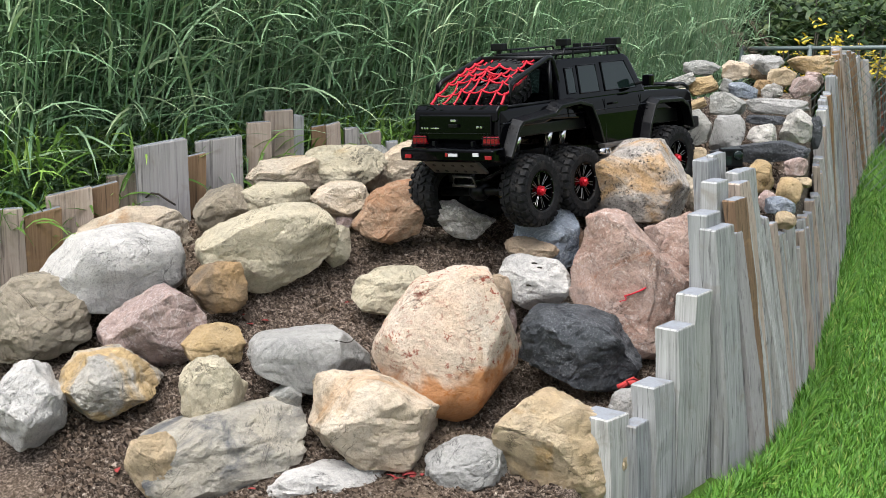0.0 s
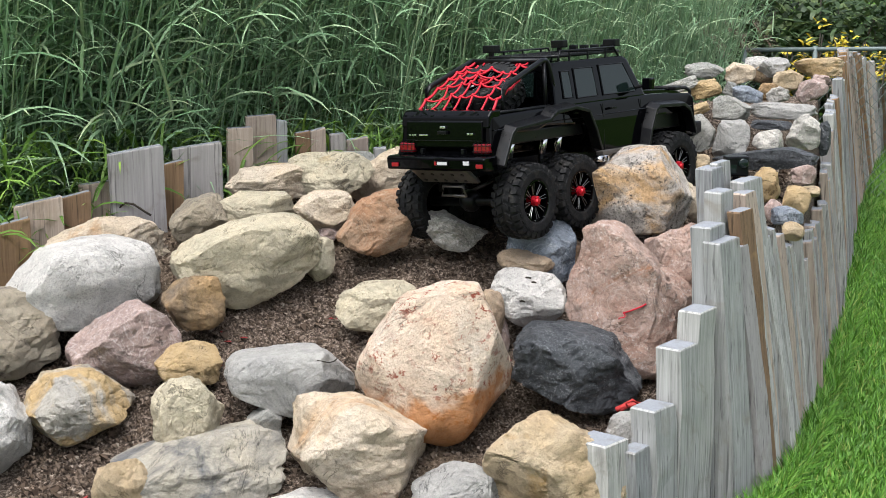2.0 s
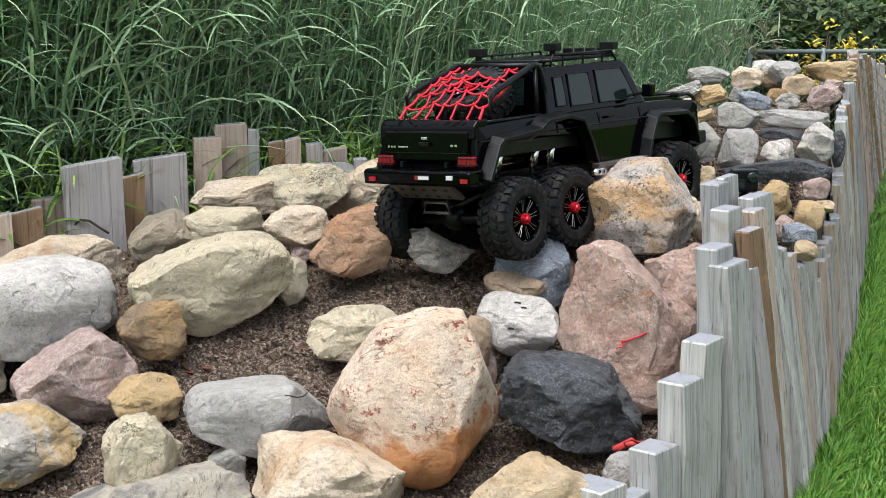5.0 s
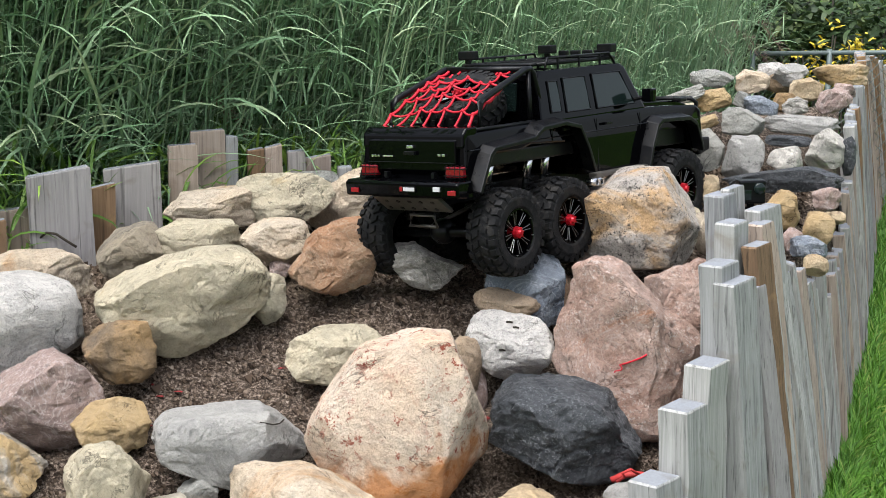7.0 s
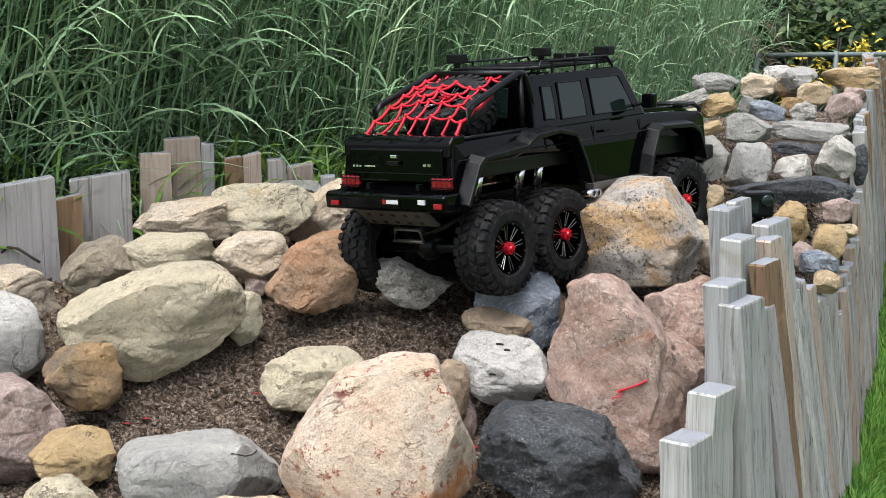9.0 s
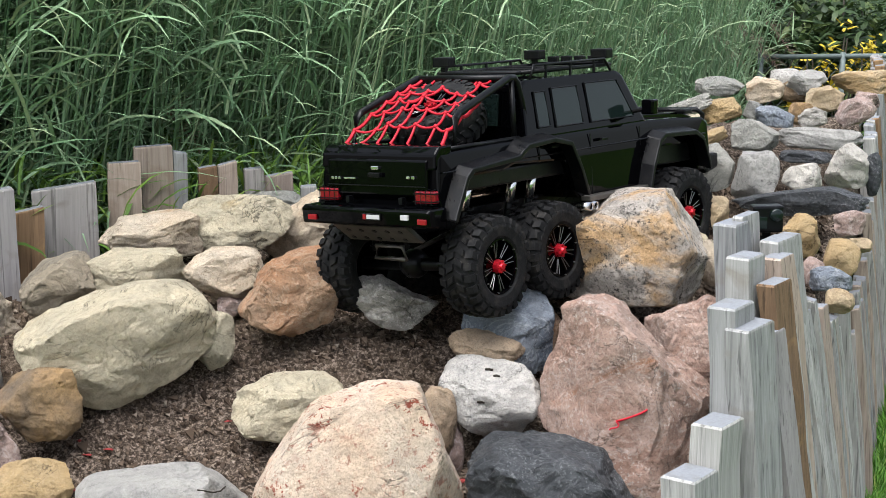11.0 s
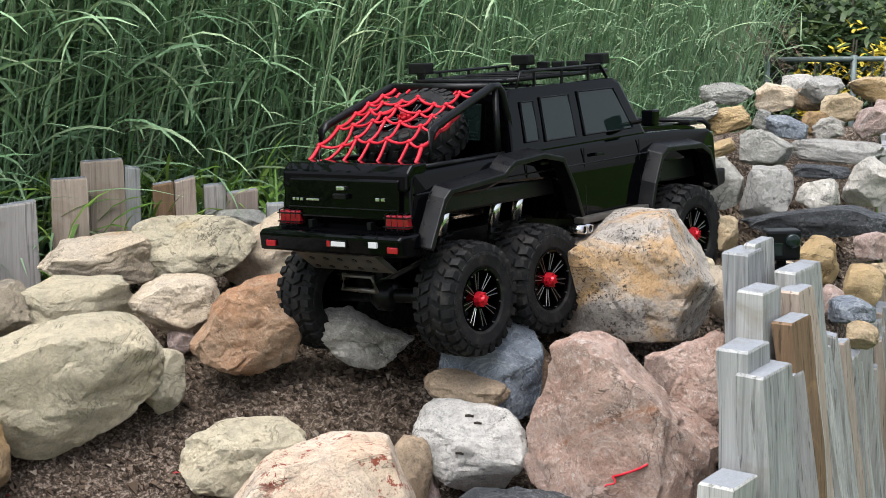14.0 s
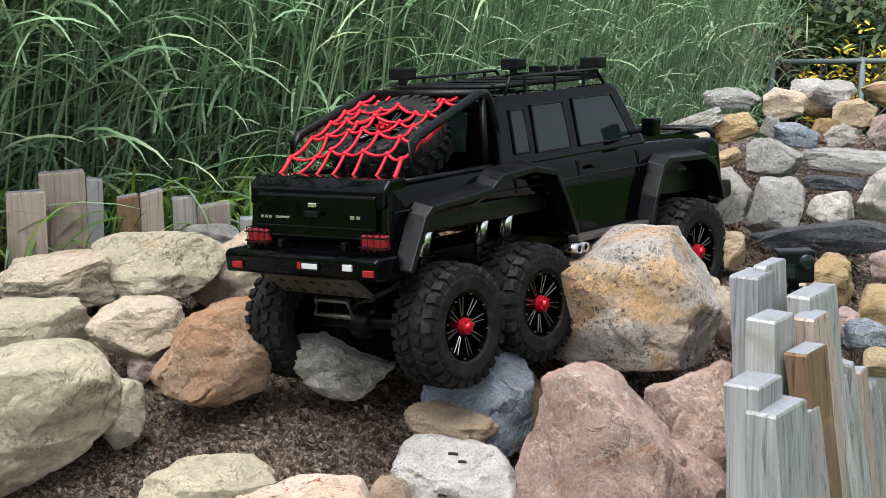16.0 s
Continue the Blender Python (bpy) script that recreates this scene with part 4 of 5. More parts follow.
boulder("boulder", (0.427, 1.869, 1.047), (0.104, 0.044, 0.025), -16, 22, "steel", 65, "sloping grey-green stone in the piled rock wall", box=7.0, chip=(0.88, 1.25), group='stones of the rock wall', random_cuts=12, rough=0.1)
boulder("boulder", (0.431, 1.826, 1.028), (0.057, 0.037, 0.031), -16, 4, "cream", 66, "cream block in the piled rock wall", box=7.0, chip=(0.88, 1.25), group='stones of the rock wall', random_cuts=12, rough=0.1)
boulder("boulder", (0.495, 1.866, 1.045), (0.065, 0.044, 0.038), -18, 12, "ochre", 67, "orange fieldstone in the piled rock wall", box=7.0, chip=(0.88, 1.25), group='stones of the rock wall', random_cuts=12, rough=0.1)
boulder("boulder", (0.549, 1.880, 1.044), (0.026, 0.026, 0.031), -19, -20, "steel", 68, "bluish stone in the piled rock wall", box=7.0, chip=(0.88, 1.25), group='stones of the rock wall', random_cuts=12, rough=0.1)
boulder("boulder", (0.583, 1.849, 1.037), (0.063, 0.041, 0.031), -21, -6, "blue", 69, "blue-green slab in the piled rock wall", box=7.0, chip=(0.88, 1.25), group='stones of the rock wall', random_cuts=12, rough=0.1)
boulder("boulder", (0.630, 1.861, 1.041), (0.045, 0.031, 0.037), -22, 0, "brown", 70, "brown stone in the piled rock wall", box=7.0, chip=(0.88, 1.25), group='stones of the rock wall', random_cuts=12, rough=0.1)
boulder("boulder", (0.646, 1.846, 1.036), (0.048, 0.035, 0.031), -23, 10, "lichen", 71, "jagged grey stone in the piled rock wall", box=7.0, chip=(0.88, 1.25), group='stones of the rock wall', random_cuts=12, rough=0.1)
boulder("boulder", (0.717, 1.846, 1.047), (0.067, 0.044, 0.043), -25, 20, "mauve", 72, "pale mauve stone in the piled rock wall", box=7.0, chip=(0.88, 1.25), group='stones of the rock wall', random_cuts=12, rough=0.1)
boulder("boulder", (0.749, 1.897, 1.058), (0.043, 0.031, 0.029), -26, 0, "mauve", 73, "dark reddish stone in the piled rock wall", box=7.0, chip=(0.88, 1.25), group='stones of the rock wall', random_cuts=12, rough=0.1)
boulder("boulder", (0.647, 1.781, 1.010), (0.141, 0.040, 0.036), -23, 0, "grey", 74, "long grey slab in the piled rock wall", group='stones of the rock wall', rough=0.1, cuts=((97, 0, 0.91), (-32, 0, 0.91), (-80, 0, 0.84), (-178, 0, 0.98),), box=3.6, random_cuts=9, chip=(0.74, 0.98))
boulder("boulder", (0.537, 1.784, 1.015), (0.083, 0.054, 0.053), -20, 0, "steel", 75, "grey-green block in the piled rock wall", group='stones of the rock wall', rough=0.1, cuts=((54, 0, 0.68), (-10, 0, 0.99), (-94, 0, 0.99), (-172, 0, 0.89),), box=3.6, random_cuts=9, chip=(0.74, 0.98))
boulder("boulder", (0.463, 1.778, 1.012), (0.055, 0.034, 0.023), -17, 20, "ochre", 76, "tan fieldstone in the piled rock wall", box=7.0, chip=(0.88, 1.25), group='stones of the rock wall', random_cuts=12, rough=0.1)
boulder("boulder", (0.359, 1.806, 1.023), (0.056, 0.034, 0.028), -13, 0, "ochre", 77, "tan fieldstone in the piled rock wall", box=7.0, chip=(0.88, 1.25), group='stones of the rock wall', random_cuts=12, rough=0.1)
boulder("boulder", (0.393, 1.786, 1.014), (0.040, 0.028, 0.024), -15, 20, "tan", 78, "small tan stone in the piled rock wall", box=7.0, chip=(0.88, 1.25), group='stones of the rock wall', random_cuts=12, rough=0.1)
boulder("boulder", (0.418, 1.710, 0.990), (0.060, 0.057, 0.050), -15, 28, "mauve", 79, "sloping pinkish grey stone in the piled rock wall", box=7.0, chip=(0.88, 1.25), group='stones of the rock wall', random_cuts=12, rough=0.1)
boulder("boulder", (0.333, 1.692, 0.990), (0.048, 0.054, 0.032), -12, 14, "grey", 80, "grey angular boulder in the piled rock wall", box=7.0, chip=(0.88, 1.25), group='stones of the rock wall', random_cuts=12, rough=0.1)
boulder("boulder", (0.458, 1.681, 0.978), (0.064, 0.047, 0.082), -18, 0, "steel", 81, "upright rounded stone with pale lichen in the piled rock wall", group='stones of the rock wall', rough=0.1, cuts=((157, 0, 0.79), (102, 0, 0.91), (40, 0, 0.99), (-15, 0, 0.9), (-72, 0, 0.86), (176, 0, 0.96),), box=3.6, random_cuts=9, chip=(0.74, 0.98))
boulder("boulder", (0.519, 1.653, 0.965), (0.075, 0.054, 0.088), -20, 0, "grey", 82, "upright grey block in the piled rock wall", group='stones of the rock wall', rough=0.1, cuts=((96, 0, 0.96), (-6, 0, 0.97), (-85, 0, 0.93), (165, 0, 0.85),), box=3.6, random_cuts=9, chip=(0.74, 0.98))
boulder("boulder", (0.612, 1.726, 0.988), (0.086, 0.030, 0.020), -23, 2, "slate", 83, "thin dark slate course in the piled rock wall", box=7.0, chip=(0.88, 1.25), group='stones of the rock wall', random_cuts=12, rough=0.1)
boulder("boulder", (0.591, 1.650, 0.965), (0.064, 0.046, 0.053), -23, 0, "lichen", 84, "mottled grey block in the piled rock wall", group='stones of the rock wall', rough=0.1, cuts=((102, 0, 0.83), (10, 0, 0.94), (-51, 0, 0.89), (-104, 0, 0.95), (-170, 0, 0.89),), box=3.6, random_cuts=9, chip=(0.74, 0.98))
boulder("boulder", (0.670, 1.687, 0.979), (0.075, 0.058, 0.077), -25, 0, "lichen", 85, "angular grey and white rock in the piled rock wall", group='stones of the rock wall', rough=0.1, cuts=((156, 0, 0.61), (122, 0, 0.78), (44, 0, 0.83), (-10, 0, 0.97), (-85, 0, 0.95),), box=3.6, random_cuts=9, chip=(0.74, 0.98))
boulder("boulder", (0.576, 1.578, 0.943), (0.204, 0.054, 0.052), -22, 0, "slate", 86, "long dark banded slate slab in the piled rock wall", group='stones of the rock wall', rough=0.1, cuts=((133, 0, 0.48), (121, 0, 0.52), (-3, 0, 0.98), (-56, 0, 0.8), (-85, 0, 0.93),), box=3.6, random_cuts=9, chip=(0.74, 0.98))
boulder("boulder", (0.439, 1.547, 0.931), (0.041, 0.042, 0.046), -17, 0, "tan", 87, "tan block at the foot in the piled rock wall", box=7.0, chip=(0.88, 1.25), group='stones of the rock wall', random_cuts=12, rough=0.1)
boulder("boulder", (0.385, 1.607, 0.946), (0.066, 0.042, 0.039), -15, 0, "brown", 88, "brown stone low in the pile in the piled rock wall", box=7.0, chip=(0.88, 1.25), group='stones of the rock wall', random_cuts=12, rough=0.1)
boulder("boulder", (0.560, 1.492, 0.900), (0.060, 0.054, 0.074), -23, 0, "ochre", 89, "orange-tan fieldstone in the piled rock wall", group='stones of the rock wall', rough=0.1, cuts=((142, 0, 0.9), (81, 0, 0.95), (8, 0, 0.97), (-30, 0, 0.99), (-96, 0, 0.96), (-169, 0, 0.96),), box=3.6, random_cuts=9, chip=(0.74, 0.98))
boulder("boulder", (0.640, 1.515, 0.919), (0.051, 0.039, 0.041), -25, 0, "mauve", 90, "reddish brown stone in the piled rock wall", group='stones of the rock wall', rough=0.1, cuts=((121, 0, 0.84), (-7, 0, 0.91), (-76, 0, 0.87), (-160, 0, 0.83),), box=3.6, random_cuts=9, chip=(0.74, 0.98))
boulder("boulder", (0.283, 1.813, 1.020), (0.039, 0.028, 0.033), -10, 10, "grey", 91, "small grey stone in the piled rock wall", box=7.0, chip=(0.88, 1.25), group='stones of the rock wall', random_cuts=12, rough=0.1)
boulder("boulder", (0.310, 1.755, 0.998), (0.050, 0.036, 0.056), -12, 30, "mauve", 92, "pinkish grey stone in the piled rock wall", box=7.0, chip=(0.88, 1.25), group='stones of the rock wall', random_cuts=12, rough=0.1)
boulder("boulder", (0.253, 1.699, 0.977), (0.037, 0.027, 0.042), -10, 8, "cream", 93, "cream stone in the piled rock wall", box=7.0, chip=(0.88, 1.25), group='stones of the rock wall', random_cuts=12, rough=0.1)
boulder("boulder", (0.610, 1.425, 0.882), (0.058, 0.049, 0.062), -25, 0, "ochre", 94, "olive-tan cobble at the foot of the rock wall", group='stones of the rock wall')
boulder("boulder", (0.578, 1.351, 0.868), (0.063, 0.048, 0.038), -25, 0, "blue", 95, "bluish cobble at the foot of the rock wall", group='stones of the rock wall')
boulder("boulder", (0.580, 1.294, 0.850), (0.040, 0.027, 0.036), -25, 0, "tan", 96, "small cream cobble at the foot of the rock wall", group='stones of the rock wall')
boulder("boulder", (0.645, 1.471, 0.894), (0.040, 0.023, 0.024), -26, 0, "tan", 97, "small tan cobble at the foot of the rock wall", group='stones of the rock wall')
boulder("boulder", (0.517, 1.458, 0.887), (0.020, 0.017, 0.046), -21, 0, "rose", 98, "small pink cobble at the foot of the rock wall", group='stones of the rock wall')
boulder("boulder", (0.408, 1.481, 0.891), (0.030, 0.025, 0.043), -17, 0, "cream", 99, "small cream cobble at the foot of the rock wall", group='stones of the rock wall')
boulder("boulder", (0.562, 1.403, 0.869), (0.044, 0.036, 0.044), -24, 0, "mauve", 100, "small red-brown cobble at the foot of the rock wall", group='stones of the rock wall')
boulder("boulder", (0.714, 1.684, 0.966), (0.026, 0.022, 0.073), -26, 0, "slate", 101, "dark stone by the fence at the foot of the rock wall", group='stones of the rock wall')
boulder("boulder", (0.633, 1.975, 1.065), (0.082, 0.038, 0.039), -21, 0, "brown", 102, "brown stone at the foot of the rock wall", group='stones of the rock wall')
boulder("boulder", (0.381, 1.792, 0.992), (0.066, 0.041, 0.043), -14, 0, "rose", 103, "tan stone at the foot of the rock wall", group='stones of the rock wall')
boulder("boulder", (0.334, 1.836, 1.009), (0.062, 0.048, 0.050), -12, 0, "steel", 104, "grey cobble at the foot of the rock wall", group='stones of the rock wall')
boulder("boulder", (0.298, 1.774, 0.988), (0.055, 0.045, 0.055), -11, 0, "steel", 105, "grey cobble at the foot of the rock wall", group='stones of the rock wall')


# ---- the model truck ----
def bevelled(bm, size, segs=2, angle=25):
    edges = [e for e in bm.edges if len(e.link_faces) == 2 and e.calc_face_angle(0) > radians(angle)]
    if size > 0:
        bmesh.ops.bevel(bm, geom=edges, offset=size, segments=segs, profile=0.6, affect="EDGES", clamp_overlap=True)
    return bm


def prism(profile, y0, y1, bevel=0.002, narrow=None):
    """A side outline (x, z) drawn out from y0 to y1. narrow: (low z, high z, share by which the top is narrower)."""
    bm = bmesh.new()
    a = [bm.verts.new((x, y0, z)) for x, z in profile]
    b = [bm.verts.new((x, y1, z)) for x, z in profile]
    bm.faces.new(a)
    bm.faces.new(b[::-1])
    n = len(a)
    for k in range(n):
        bm.faces.new((a[k], b[k], b[(k + 1) % n], a[(k + 1) % n]))
    if narrow:
        for v in bm.verts:
            u = min(max((v.co.z - narrow[0]) / (narrow[1] - narrow[0]), 0), 1)
            v.co.y *= 1 - narrow[2] * u
    bmesh.ops.recalc_face_normals(bm, faces=bm.faces)
    return bevelled(bm, bevel)


def block(x0, x1, y0, y1, z0, z1, bevel=0.0015):
    return prism(((x0, z0), (x1, z0), (x1, z1), (x0, z1)), y0, y1, bevel)


def tube(points, r, sides=8, bm=None):
    """A round bar along a line of points, with mitred bends."""
    bm = bm or bmesh.new()
    pts = [Vector(p) for p in points]
    rings = []
    for k, p in enumerate(pts):
        d = ((pts[min(k + 1, len(pts) - 1)] - p).normalized() + (p - pts[max(k - 1, 0)]).normalized()).normalized()
        ref = Vector((0, 0, 1)) if abs(d.z) < 0.9 else Vector((1, 0, 0))
        s = d.cross(ref).normalized()
        t = s.cross(d)
        rings.append([bm.verts.new(p + r * (math.cos(2 * math.pi * i / sides) * s + math.sin(2 * math.pi * i / sides) * t)) for i in range(sides)])
    for a, b in zip(rings, rings[1:]):
        for i in range(sides):
            j = (i + 1) % sides
            bm.faces.new((a[i], a[j], b[j], b[i]))
    bm.faces.new(rings[0][::-1])
    bm.faces.new(rings[-1])
    return bm


def lathe(profile, sides=48, bm=None, turn=0.0):
    """Revolves (radius, y) round the y axis."""
    bm = bm or bmesh.new()
    rings = [[bm.verts.new((r * math.cos(2 * math.pi * i / sides), y, r * math.sin(2 * math.pi * i / sides))) for i in range(sides)] for r, y in profile]
    for a, b in zip(rings, rings[1:]):
        for i in range(sides):
            j = (i + 1) % sides
            bm.faces.new((a[i], a[j], b[j], b[i]))
    return bm


TYRE_R, TYRE_W = 0.0675, 0.054


def tyre_mesh():
    R, W = TYRE_R - 0.004, TYRE_W / 2
    bm = lathe(((0.034, -W * 0.80), (0.040, -W * 0.97), (0.052, -W * 1.02), (R - 0.004, -W * 0.93), (R, -W * 0.72), (R + 0.001, 0), (R, W * 0.72), (R - 0.004, W * 0.93), (0.052, W * 1.02), (0.040, W * 0.97), (0.034, W * 0.80)), 44)

    def lug(angle, y, wy, wx, h, skew, r):
        c, s = math.cos(angle), math.sin(angle)
        vs = []
        for dz in (-0.003, h):
            for sx, sy in ((-1, -1), (1, -1), (1, 1), (-1, 1)):
                k = 0.86 if dz > 0 else 1.0
                tx, ty = sx * wx * k + skew * sy * wy, y + sy * wy * k
                rr = r + dz - 0.35 * max(abs(ty) - W * 0.75, 0)
                vs.append(bm.verts.new((rr * c - tx * s, ty, rr * s + tx * c)))
        for f in ((4, 5, 6, 7), (0, 1, 5, 4), (1, 2, 6, 5), (2, 3, 7, 6), (3, 0, 4, 7)):
            bm.faces.new([vs[i] for i in f])

    n = 26
    for k in range(n):
        a = 2 * math.pi * k / n
        for side in (-1, 1):
            b = a + (0.5 * side) * math.pi / n
            lug(b, side * W * 0.78, W * 0.22, 0.0052, 0.0045, 0.15 * side, R - 0.001)
            lug(b + 0.5 * math.pi / n, side * W * 0.28, W * 0.20, 0.0046, 0.0042, -0.5 * side, R)
            lug(b, side * W * 0.97, W * 0.07, 0.0042, 0.0005, 0, R - 0.006)
    me = bpy.data.meshes.new("tyre")
    bm.to_mesh(me)
    bm.free()
    me.materials.append(RUBBER)
    return me


def rim_mesh():
    bm = lathe(((0.0375, 0.020), (0.0365, 0.0245), (0.0345, 0.0245), (0.033, 0.019), (0.0325, -0.02), (0.036, -0.022)), 40)
    bmesh.ops.create_cone(bm, cap_ends=True, segments=32, radius1=0.033, radius2=0.033, depth=0.004, matrix=Matrix.Translation((0, 0.002, 0)) @ Matrix.Rotation(math.pi / 2, 4, "X"))
    me = bpy.data.meshes.new("rim")
    bm.to_mesh(me)
    bm.free()
    me.materials.append(GLOSS_BLACK)
    return me


def spoke_mesh():
    """One slim spoke of the rim, pointing along +x."""
    bm = bmesh.new()
    vs = []
    for x, w, y in ((0.009, 0.0016, 0.019), (0.0335, 0.0024, 0.0215)):
        for dy in (-0.004, 0.0):
            for side in (-1, 1):
                vs.append(bm.verts.new((x, y + dy, side * w)))
    for f in ((0, 1, 3, 2), (4, 6, 7, 5), (0, 4, 5, 1), (2, 3, 7, 6), (0, 2, 6, 4), (1, 5, 7, 3)):
        bm.faces.new([vs[i] for i in f])
    me = bpy.data.meshes.new("spoke")
    bm.to_mesh(me)
    bm.free()
    me.materials.append(GLOSS_BLACK)
    return me


def spoke_edge_mesh():
    """Machined bright edges and bolts on the rim face."""
    bm = bmesh.new()
    for k in range(8):
        a = 2 * math.pi * k / 8
        for off in (-0.10, 0.10):
            c, s = math.cos(a + off), math.sin(a + off)
            tube([(0.012 * c, 0.0195, 0.012 * s), (0.032 * c, 0.0222, 0.032 * s)], 0.00045, 5, bm)
        c, s = math.cos(a + 0.39), math.sin(a + 0.39)
        tube([(0.0345 * c, 0.0235, 0.0345 * s), (0.0345 * c, 0.0262, 0.0345 * s)], 0.0009, 6, bm)
    me = bpy.data.meshes.new("spoke_trim")
    bm.to_mesh(me)
    bm.free()
    me.materials.append(WHEEL_TRIM)
    return me


def hub_mesh():
    bm = lathe(((0.0001, 0.030), (0.004, 0.0295), (0.0055, 0.0265), (0.0085, 0.0255), (0.0095, 0.019), (0.0095, 0.008)), 12)
    for k in range(6):
        a = 2 * math.pi * k / 6
        tube([(0.0075 * math.cos(a), 0.022, 0.0075 * math.sin(a)), (0.0075 * math.cos(a), 0.028, 0.0075 * math.sin(a))], 0.0012, 6, bm)
    me = bpy.data.meshes.new("wheel_hub")
    bm.to_mesh(me)
    bm.free()
    me.materials.append(RED_METAL)
    return me


def flare(arch, y0, y1, thick):
    """A fender flare: a band of the given thickness along an arch outline (x, z), from y0 out to y1."""
    bm = bmesh.new()
    rows = []
    mid = Vector((sum(p[0] for p in arch) / len(arch), 0.03))
    for x, z in arch:
        d = (Vector((x, z)) - mid).normalized()
        row = [(x, y0, z), (x, y1, z - 0.006), (x + d.x * thick, y1, z - 0.004 + d.y * thick), (x + d.x * thick * 1.5, y0, z + d.y * thick * 1.5)]
        rows.append([bm.verts.new(p) for p in row])
    for a, b in zip(rows, rows[1:]):
        for k in range(4):
            bm.faces.new((a[k], a[(k + 1) % 4], b[(k + 1) % 4], b[k]))
    bm.faces.new(rows[0])
    bm.faces.new(rows[-1][::-1])
    bmesh.ops.recalc_face_normals(bm, faces=bm.faces)
    return bevelled(bm, 0.0015)


def model_truck(m):
    truck = thing("model_truck", m, "glossy black six-wheeled radio-controlled model pickup truck climbing over boulders", "model truck")
    HW = 0.100
    body = part("body", prism(((-0.076, 0.078), (-0.080, 0.100), (-0.076, 0.146), (-0.070, 0.153), (0.06, 0.155), (0.43, 0.157), (0.50, 0.155), (0.585, 0.149), (0.598, 0.140), (0.600, 0.085), (0.585, 0.066),
                               (0.560, 0.070), (0.548, 0.112), (0.430, 0.116), (0.412, 0.068), (0.405, 0.062), (0.236, 0.062), (0.226, 0.074), (0.205, 0.118), (0.085, 0.124), (0.06, 0.118), (-0.040, 0.118), (-0.058, 0.078)), -HW, HW, 0.0035, (0.12, 0.16, 0.05)), GLOSS_BLACK, truck, "glossy black body shell")
    for side in (-1, 1):
        bm = tube([(-0.072, side * 0.1005, 0.128), (0.10, side * 0.1005, 0.130), (0.42, side * 0.1005, 0.131), (0.585, side * 0.1000, 0.124)], 0.0012, 6)
        part("side_moulding", bm, SATIN_BLACK, body)
        for x in (0.142, 0.268, 0.398):
            part("door_gap", tube([(x, side * 0.1000, 0.060 if x > 0.2 else 0.125), (x, side * 0.0985, 0.150)], 0.0009, 5), SATIN_BLACK, body)
        for x in (0.165, 0.288):
            part("door_handle", block(x, x + 0.017, side * 0.1035 - 0.002, side * 0.1035 + 0.002, 0.1385, 0.1425, 0.0008), SATIN_BLACK, body)
    cab = part("cab", prism(((0.118, 0.152), (0.128, 0.228), (0.138, 0.234), (0.366, 0.234), (0.380, 0.228), (0.424, 0.154)), -0.096, 0.096, 0.004, (0.152, 0.234, 0.15)), GLOSS_BLACK, truck, "glossy black cab with smoked windows")

    def pane(name, pts, side):
        bm = bmesh.new()
        f = [bm.verts.new((x, side * (0.0965 - 0.0144 * (z - 0.152) / 0.082 + 0.0008), z)) for x, z in pts]
        bm.faces.new(f)
        g = bmesh.ops.extrude_face_region(bm, geom=bm.faces[:])
        for e in g["geom"]:
            if isinstance(e, bmesh.types.BMVert):
                e.co.y -= side * 0.004
        bmesh.ops.recalc_face_normals(bm, faces=bm.faces)
        w = part(name, bm, DARK_GLASS, cab, "smoked side window")
        ring = [(x, side * (0.0965 - 0.0144 * (z - 0.152) / 0.082 + 0.0010), z) for x, z in pts]
        part("window_trim", tube(ring + ring[:1], 0.0014, 6), SATIN_BLACK, w)

    for side in (-1, 1):
        pane("side_window", ((0.150, 0.168), (0.178, 0.168), (0.178, 0.216), (0.152, 0.216)), side)
        pane("side_window", ((0.192, 0.166), (0.258, 0.166), (0.256, 0.219), (0.194, 0.219)), side)
        pane("side_window", ((0.278, 0.166), (0.390, 0.166), (0.359, 0.221), (0.277, 0.221)), side)
        arm = part("mirror", prism(((0.384, 0.168), (0.398, 0.168), (0.400, 0.190), (0.384, 0.190)), side * 0.112, side * 0.132, 0.003), GLOSS_BLACK, truck)
        part("mirror_arm", tube([(0.391, side * 0.094, 0.172), (0.391, side * 0.116, 0.176)], 0.003, 6), SATIN_BLACK, arm)
    part("windscreen", prism(((0.3815, 0.222), (0.4195, 0.160), (0.4225, 0.160), (0.3845, 0.222)), -0.074, 0.074, 0.0008), DARK_GLASS, cab, "smoked windscreen")
    part("rear_window", prism(((0.1175, 0.172), (0.1235, 0.216), (0.1205, 0.216), (0.1145, 0.172)), -0.05, 0.05, 0.0008), DARK_GLASS, cab, "smoked rear window")
    hood = part("bonnet", prism(((0.425, 0.155), (0.44, 0.164), (0.56, 0.159), (0.592, 0.150), (0.592, 0.146), (0.43, 0.150)), -0.072, 0.072, 0.003), GLOSS_BLACK, truck)
    part("bonnet_scoop", prism(((0.45, 0.161), (0.47, 0.172), (0.53, 0.169), (0.545, 0.160)), -0.028, 0.028, 0.003), SATIN_BLACK, hood)
    for side in (-1, 1):
        part("indicator", block(0.548, 0.572, side * 0.078 - 0.009, side * 0.078 + 0.009, 0.156, 0.164, 0.003), SATIN_BLACK, truck)
        part("headlight", lathe(((0.0001, 0.004), (0.013, 0.004), (0.015, 0.0), (0.015, -0.006)), 20), CHROME, truck).matrix_basis = pose(0.600, side * 0.066, 0.122, 0, 0, -90)
    part("grille", block(0.597, 0.604, -0.045, 0.045, 0.100, 0.142, 0.002), SATIN_BLACK, truck)
